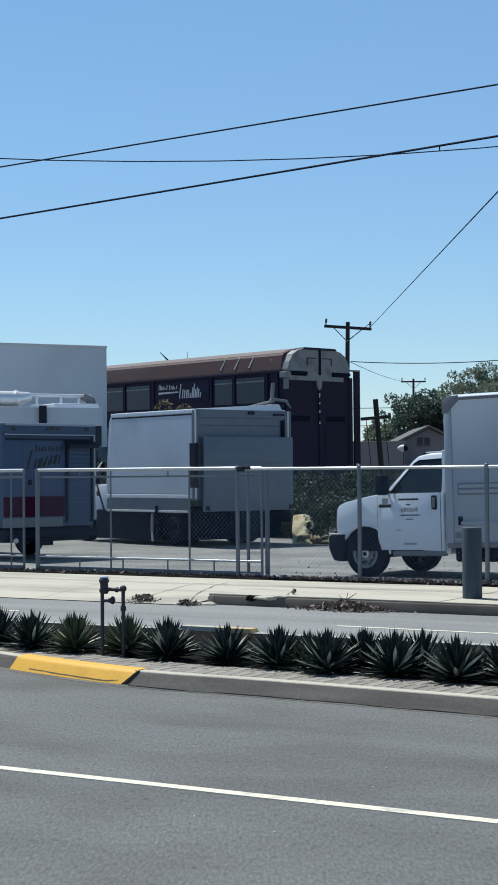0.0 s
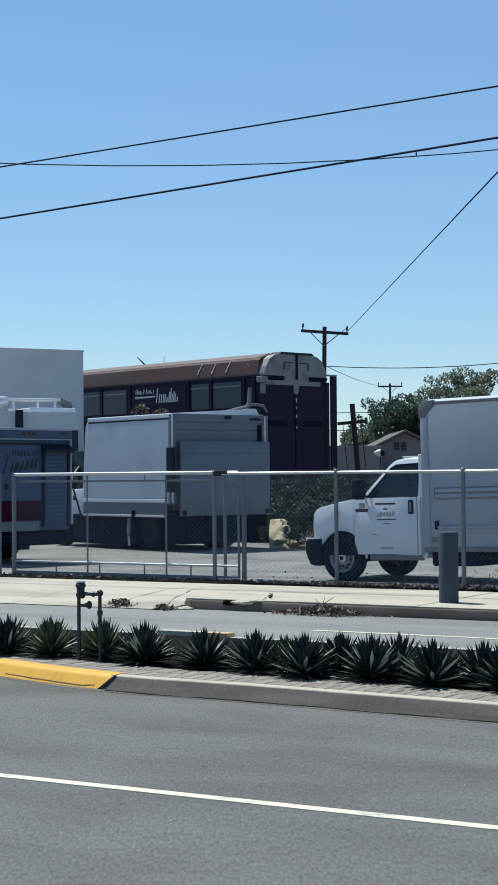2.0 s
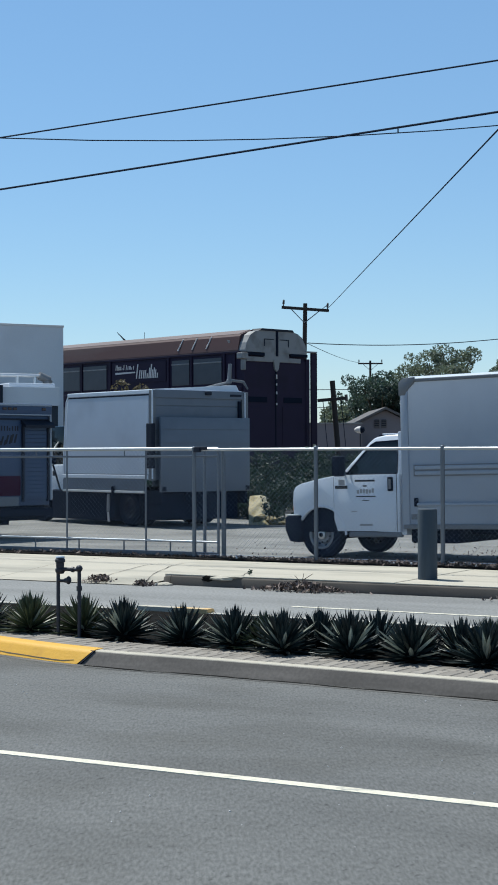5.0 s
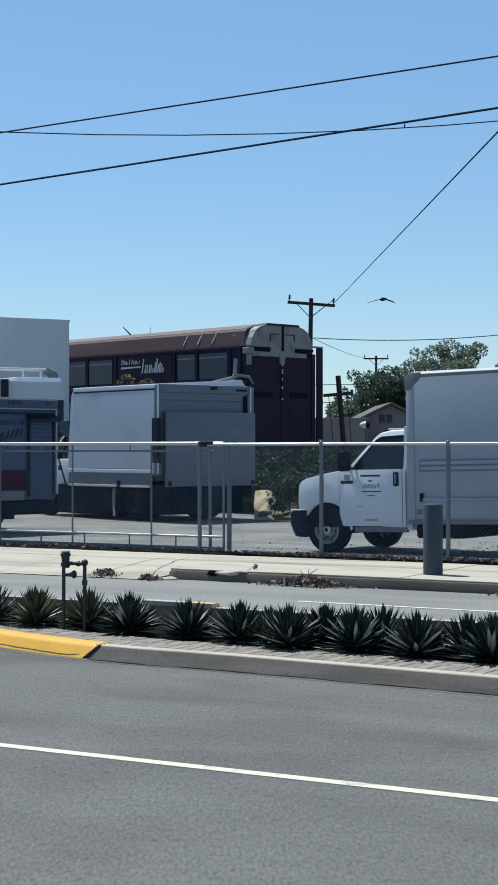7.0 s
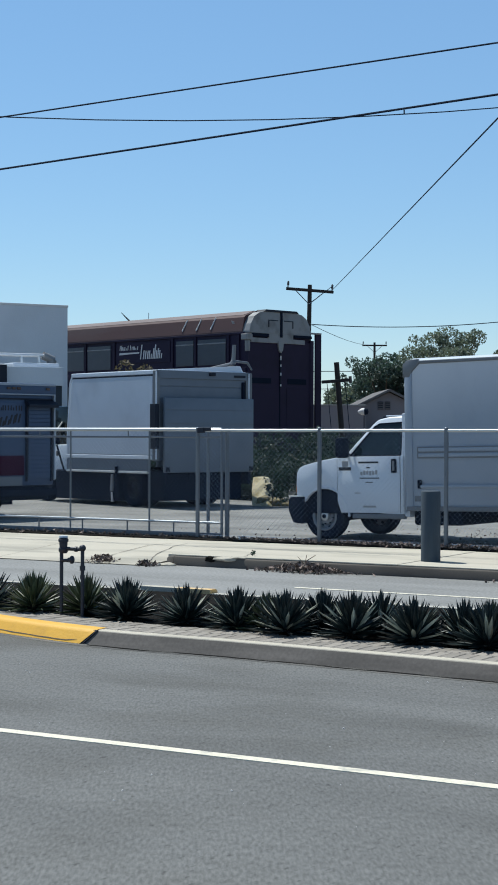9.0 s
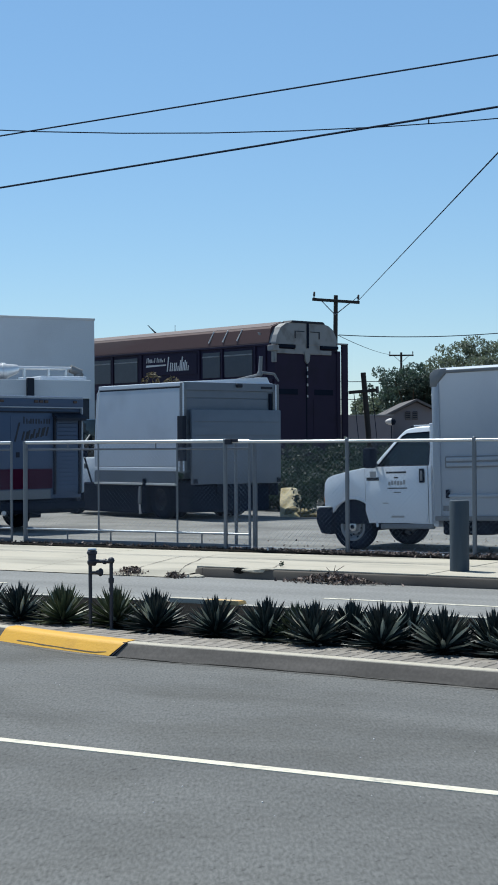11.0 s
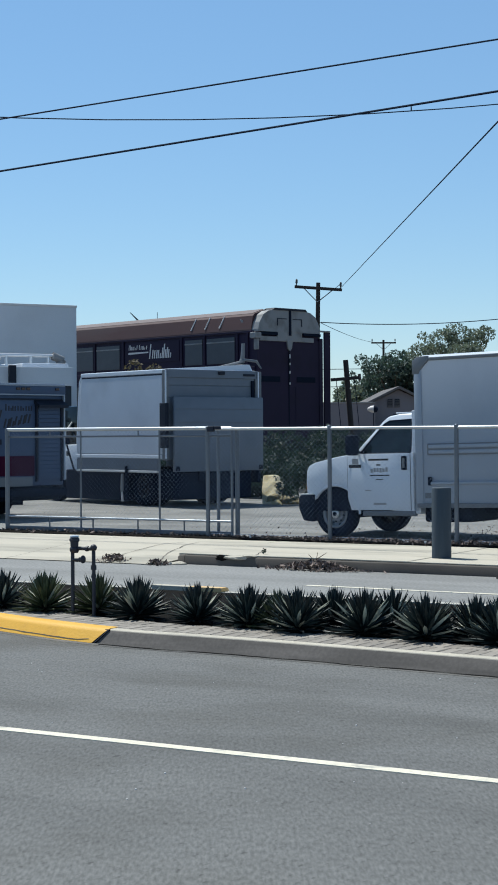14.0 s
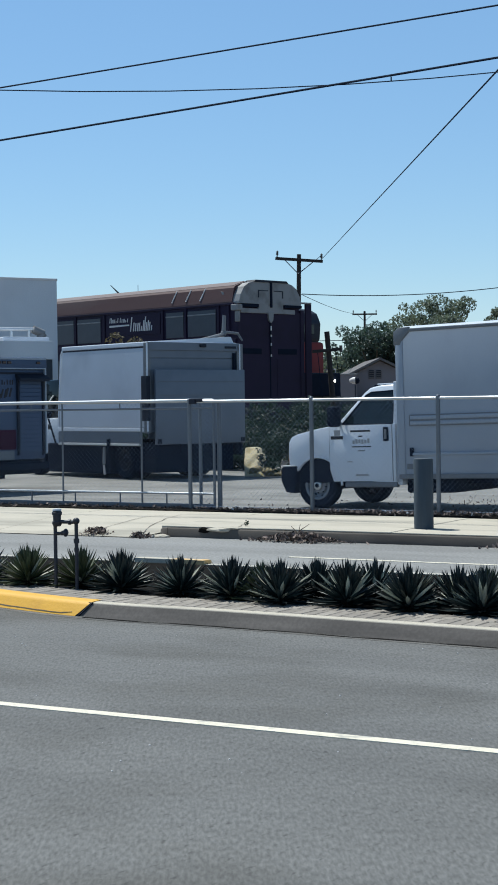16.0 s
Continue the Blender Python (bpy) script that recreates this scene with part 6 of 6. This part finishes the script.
def bush(m, w, h, seed, label, n=4200):
    rng = random.Random(seed)
    c = thing("bush", label, "bush", m, "bushes along the track")
    clumps = [(Vector((rng.uniform(-w, w) * 0.7, rng.uniform(-w, w) * 0.5, rng.uniform(0.25, 0.8) * h)), rng.uniform(0.28, 0.45) * min(w, h)) for _ in range(12)]
    bm = bmesh.new()
    for p, _ in clumps:
        rod((0, 0, 0), p, 0.025, 0.01, 5, bm)
    part("stem", bm, BARK, c)
    leaves("foliage", clumps, n, 0.05, LEAF_BUSH, c, seed, "dense dark foliage")
    return c


# the low bushes behind the lift truck also stand for the shadow under it
for i, (x, y, w, h) in enumerate(((-23.8, 39.5, 1.1, 1.55), (-22.6, 39.9, 1.0, 1.5), (-21.9, 40.8, 1.1, 1.7), (-21.0, 41.2, 1.2, 1.75), (-19.9, 41.9, 1.1, 1.65), (-18.7, 42.3, 1.2, 1.8),
                                  (-17.4, 43.2, 1.3, 1.7), (-21.3, 38.6, 0.9, 1.1), (-20.3, 39.0, 0.9, 1.2), (-26.0, 40.5, 1.3, 1.6), (-16.0, 44.0, 1.3, 1.7), (-14.6, 44.8, 1.3, 1.7), (-26.2, 35.9, 1.2, 1.5), (-25.2, 36.5, 1.1, 1.4), (-24.3, 37.0, 1.2, 1.5), (-23.4, 37.4, 1.1, 1.4), (-22.4, 38.1, 1.1, 1.3), (-19.3, 34.9, 0.9, 0.95), (-20.5, 35.2, 1.0, 1.0), (-21.8, 35.7, 1.0, 1.0), (-23.0, 36.1, 1.0, 1.05), (-24.3, 36.5, 1.0, 1.0), (-18.6, 35.6, 0.9, 0.9))):
    bush(pose(x, y, 0.06, 0, 0, 40 * i), w, h, 60 + i, "dark green bush along the edge of the yard")

shrub = thing("bush", "tall dry tan-green shrub in front of the rail car", "bush", pose(-29.3, 44.0, 0.0), "bushes along the track")
bm = bmesh.new()
for x, z in ((-0.4, 3.9), (0.0, 3.5), (0.4, 3.75), (-0.2, 3.6), (0.25, 3.4)):
    rod((0, 0, 0), (x, 0.05, z), 0.04, 0.012, 6, bm)
part("stem", bm, BARK, shrub)
leaves("foliage", [(Vector((-0.4, 0, 3.85)), 0.3), (Vector((0.4, 0, 3.7)), 0.3), (Vector((0.0, 0, 3.4)), 0.4), (Vector((-0.3, 0, 3.2)), 0.5), (Vector((0.4, 0, 3.1)), 0.5)], 900, 0.06, LEAF_DRY, shrub, 91, "dry tan-green foliage")

# tan stump and spill of dry straw beside the truck
stump = thing("straw_pile", "tan broken stump with dry spill beside the truck", "brush pile", pose(-17.75, 32.0, 0.06))
for i, (x, z, sx, sz) in enumerate(((0.02, 0.1, 0.26, 0.14), (0.26, 0.07, 0.3, 0.12), (0.56, 0.03, 0.36, 0.08), (0.95, 0.0, 0.34, 0.05))):
    part("clod", lump((x, 0.06 * i, z), (sx, 0.2, sz), 11 + i, 0.4), DRYEARTH, stump)
bm = slab([(-0.25, 0.0), (-0.26, 0.34), (-0.23, 0.64), (-0.08, 0.65), (0.06, 0.63), (0.09, 0.5), (0.17, 0.47), (0.18, 0.36), (0.1, 0.3), (0.13, 0.18), (0.24, 0.0)], "y", -0.14, 0.14, 0.025)
for v in bm.verts:                          # it leans back against the scrub
    back = 0.9 * v.co.z - 0.12 + 0.05 * noise.noise(v.co * 6)
    v.co = v.co + Vector((-0.55 * back - 0.02, back, 0))
part("stump", bm, TAN, stump, "tan weathered broken stump", smooth=True)
scrub = thing("bush", "low dark scrub over the tan stump", "bush", pose(-17.42, 31.75, 0.06))
part("stem", rod((0, 0, 0), (0, 0, 0.4), 0.012, 0.006, 5), BARK, scrub)
leaves("foliage", [(Vector((-0.16, -0.08, 0.6)), 0.07), (Vector((-0.1, -0.05, 0.42)), 0.08), (Vector((0.06, 0.0, 0.36)), 0.18), (Vector((0.3, 0.0, 0.22)), 0.12)], 170, 0.045, LEAF_BUSH, scrub, 41)

# ---- pavers on the median, nearest pieces ----
pm = bmesh.new()
bmesh.ops.create_cube(pm, size=1, matrix=Matrix.Diagonal((0.1, 0.23, 0.06, 1)))
bmesh.ops.bevel(pm, geom=[e for e in pm.edges if all(v.co.z > 0 for v in e.verts)], offset=0.006, segments=1, affect="EDGES")
paver_mesh = bpy.data.meshes.new("paver")
pm.to_mesh(paver_mesh)
pm.free()
paver_mesh.materials.append(PAVER)
band = thing("paver_band", "band of grey-brown brick pavers inside the kerb", "paving", kind="structure")
rng = random.Random(8)
for row in range(2):
    for i in range(86):
        x = -11.4 + 0.107 * i + (0.053 if row % 2 else 0)
        p = new("paver", paver_mesh)
        p.parent = band
        slope = math.degrees(math.atan((kerb_y(x + 0.05) - kerb_y(x - 0.05)) / 0.1))
        p.matrix_basis = pose(x, kerb_y(x) + 0.245 + 0.238 * row, 0.083 + rng.uniform(-0.003, 0.003), rng.uniform(-0.6, 0.6), rng.uniform(-0.6, 0.6), slope + rng.uniform(-0.8, 0.8))


# ---- what moves ----
def motions():
    speed = 4.2
    walk(loco, [(t, RM @ pose(2.45 + speed * (16.0 - t), -4.6, 0)) for t in (0.0, 4.0, 8.0, 12.0, 16.0)])
    path = BIRD_PATH
    walk(bird, [(t, pose(x, y, z, bank, -8, BIRD_HEAD)) for t, x, y, z, bank in path])
    beat = BIRD_BEAT
    walk(wing_l, [(t, pose(0, 0, 0.03, a, 0, 0)) for t, a in beat])
    walk(wing_r, [(t, pose(0, 0, 0.03, -a, 0, 0)) for t, a in beat])


# the bird climbs from behind the rail car and crosses the gap between the cables
BIRD_HEAD = 82.0
BIRD_PATH = [(0.0, -33.2, 57.0, 0.55, 0), (5.0, -33.2, 57.0, 0.55, 0), (5.6, -32.5, 57.4, 3.2, 0), (6.2, -30.9, 58.4, 6.0, 0),
             (6.8, -28.76, 59.55, 7.38, 4), (7.0, -27.87, 60.05, 7.81, 4), (7.2, -27.33, 60.36, 8.10, -4), (7.4, -26.71, 60.72, 8.43, 0),
             (7.6, -25.75, 61.27, 8.75, 5), (7.8, -25.09, 61.65, 9.05, 10), (8.0, -24.57, 61.95, 9.41, 0), (8.2, -23.84, 62.37, 9.54, -5),
             (9.0, -21.0, 64.0, 10.5, 0), (11.0, -13.5, 68.5, 12.5, 0), (16.0, 6.0, 80.0, 16.0, 0)]
BIRD_BEAT = [(0.0, 70), (5.0, 70), (5.4, 0), (5.8, 30), (6.2, -25), (6.5, 30), (6.8, -22), (6.9, 22), (7.0, -14), (7.1, -48), (7.2, 36), (7.3, -22), (7.4, 5),
             (7.5, 25), (7.6, -45), (7.7, 38), (7.8, 4), (7.9, -44), (8.0, 40), (8.1, 10), (8.2, 25), (8.6, -20), (9.0, 30), (10.0, -10), (12.0, 10), (16.0, 0)]
motions()
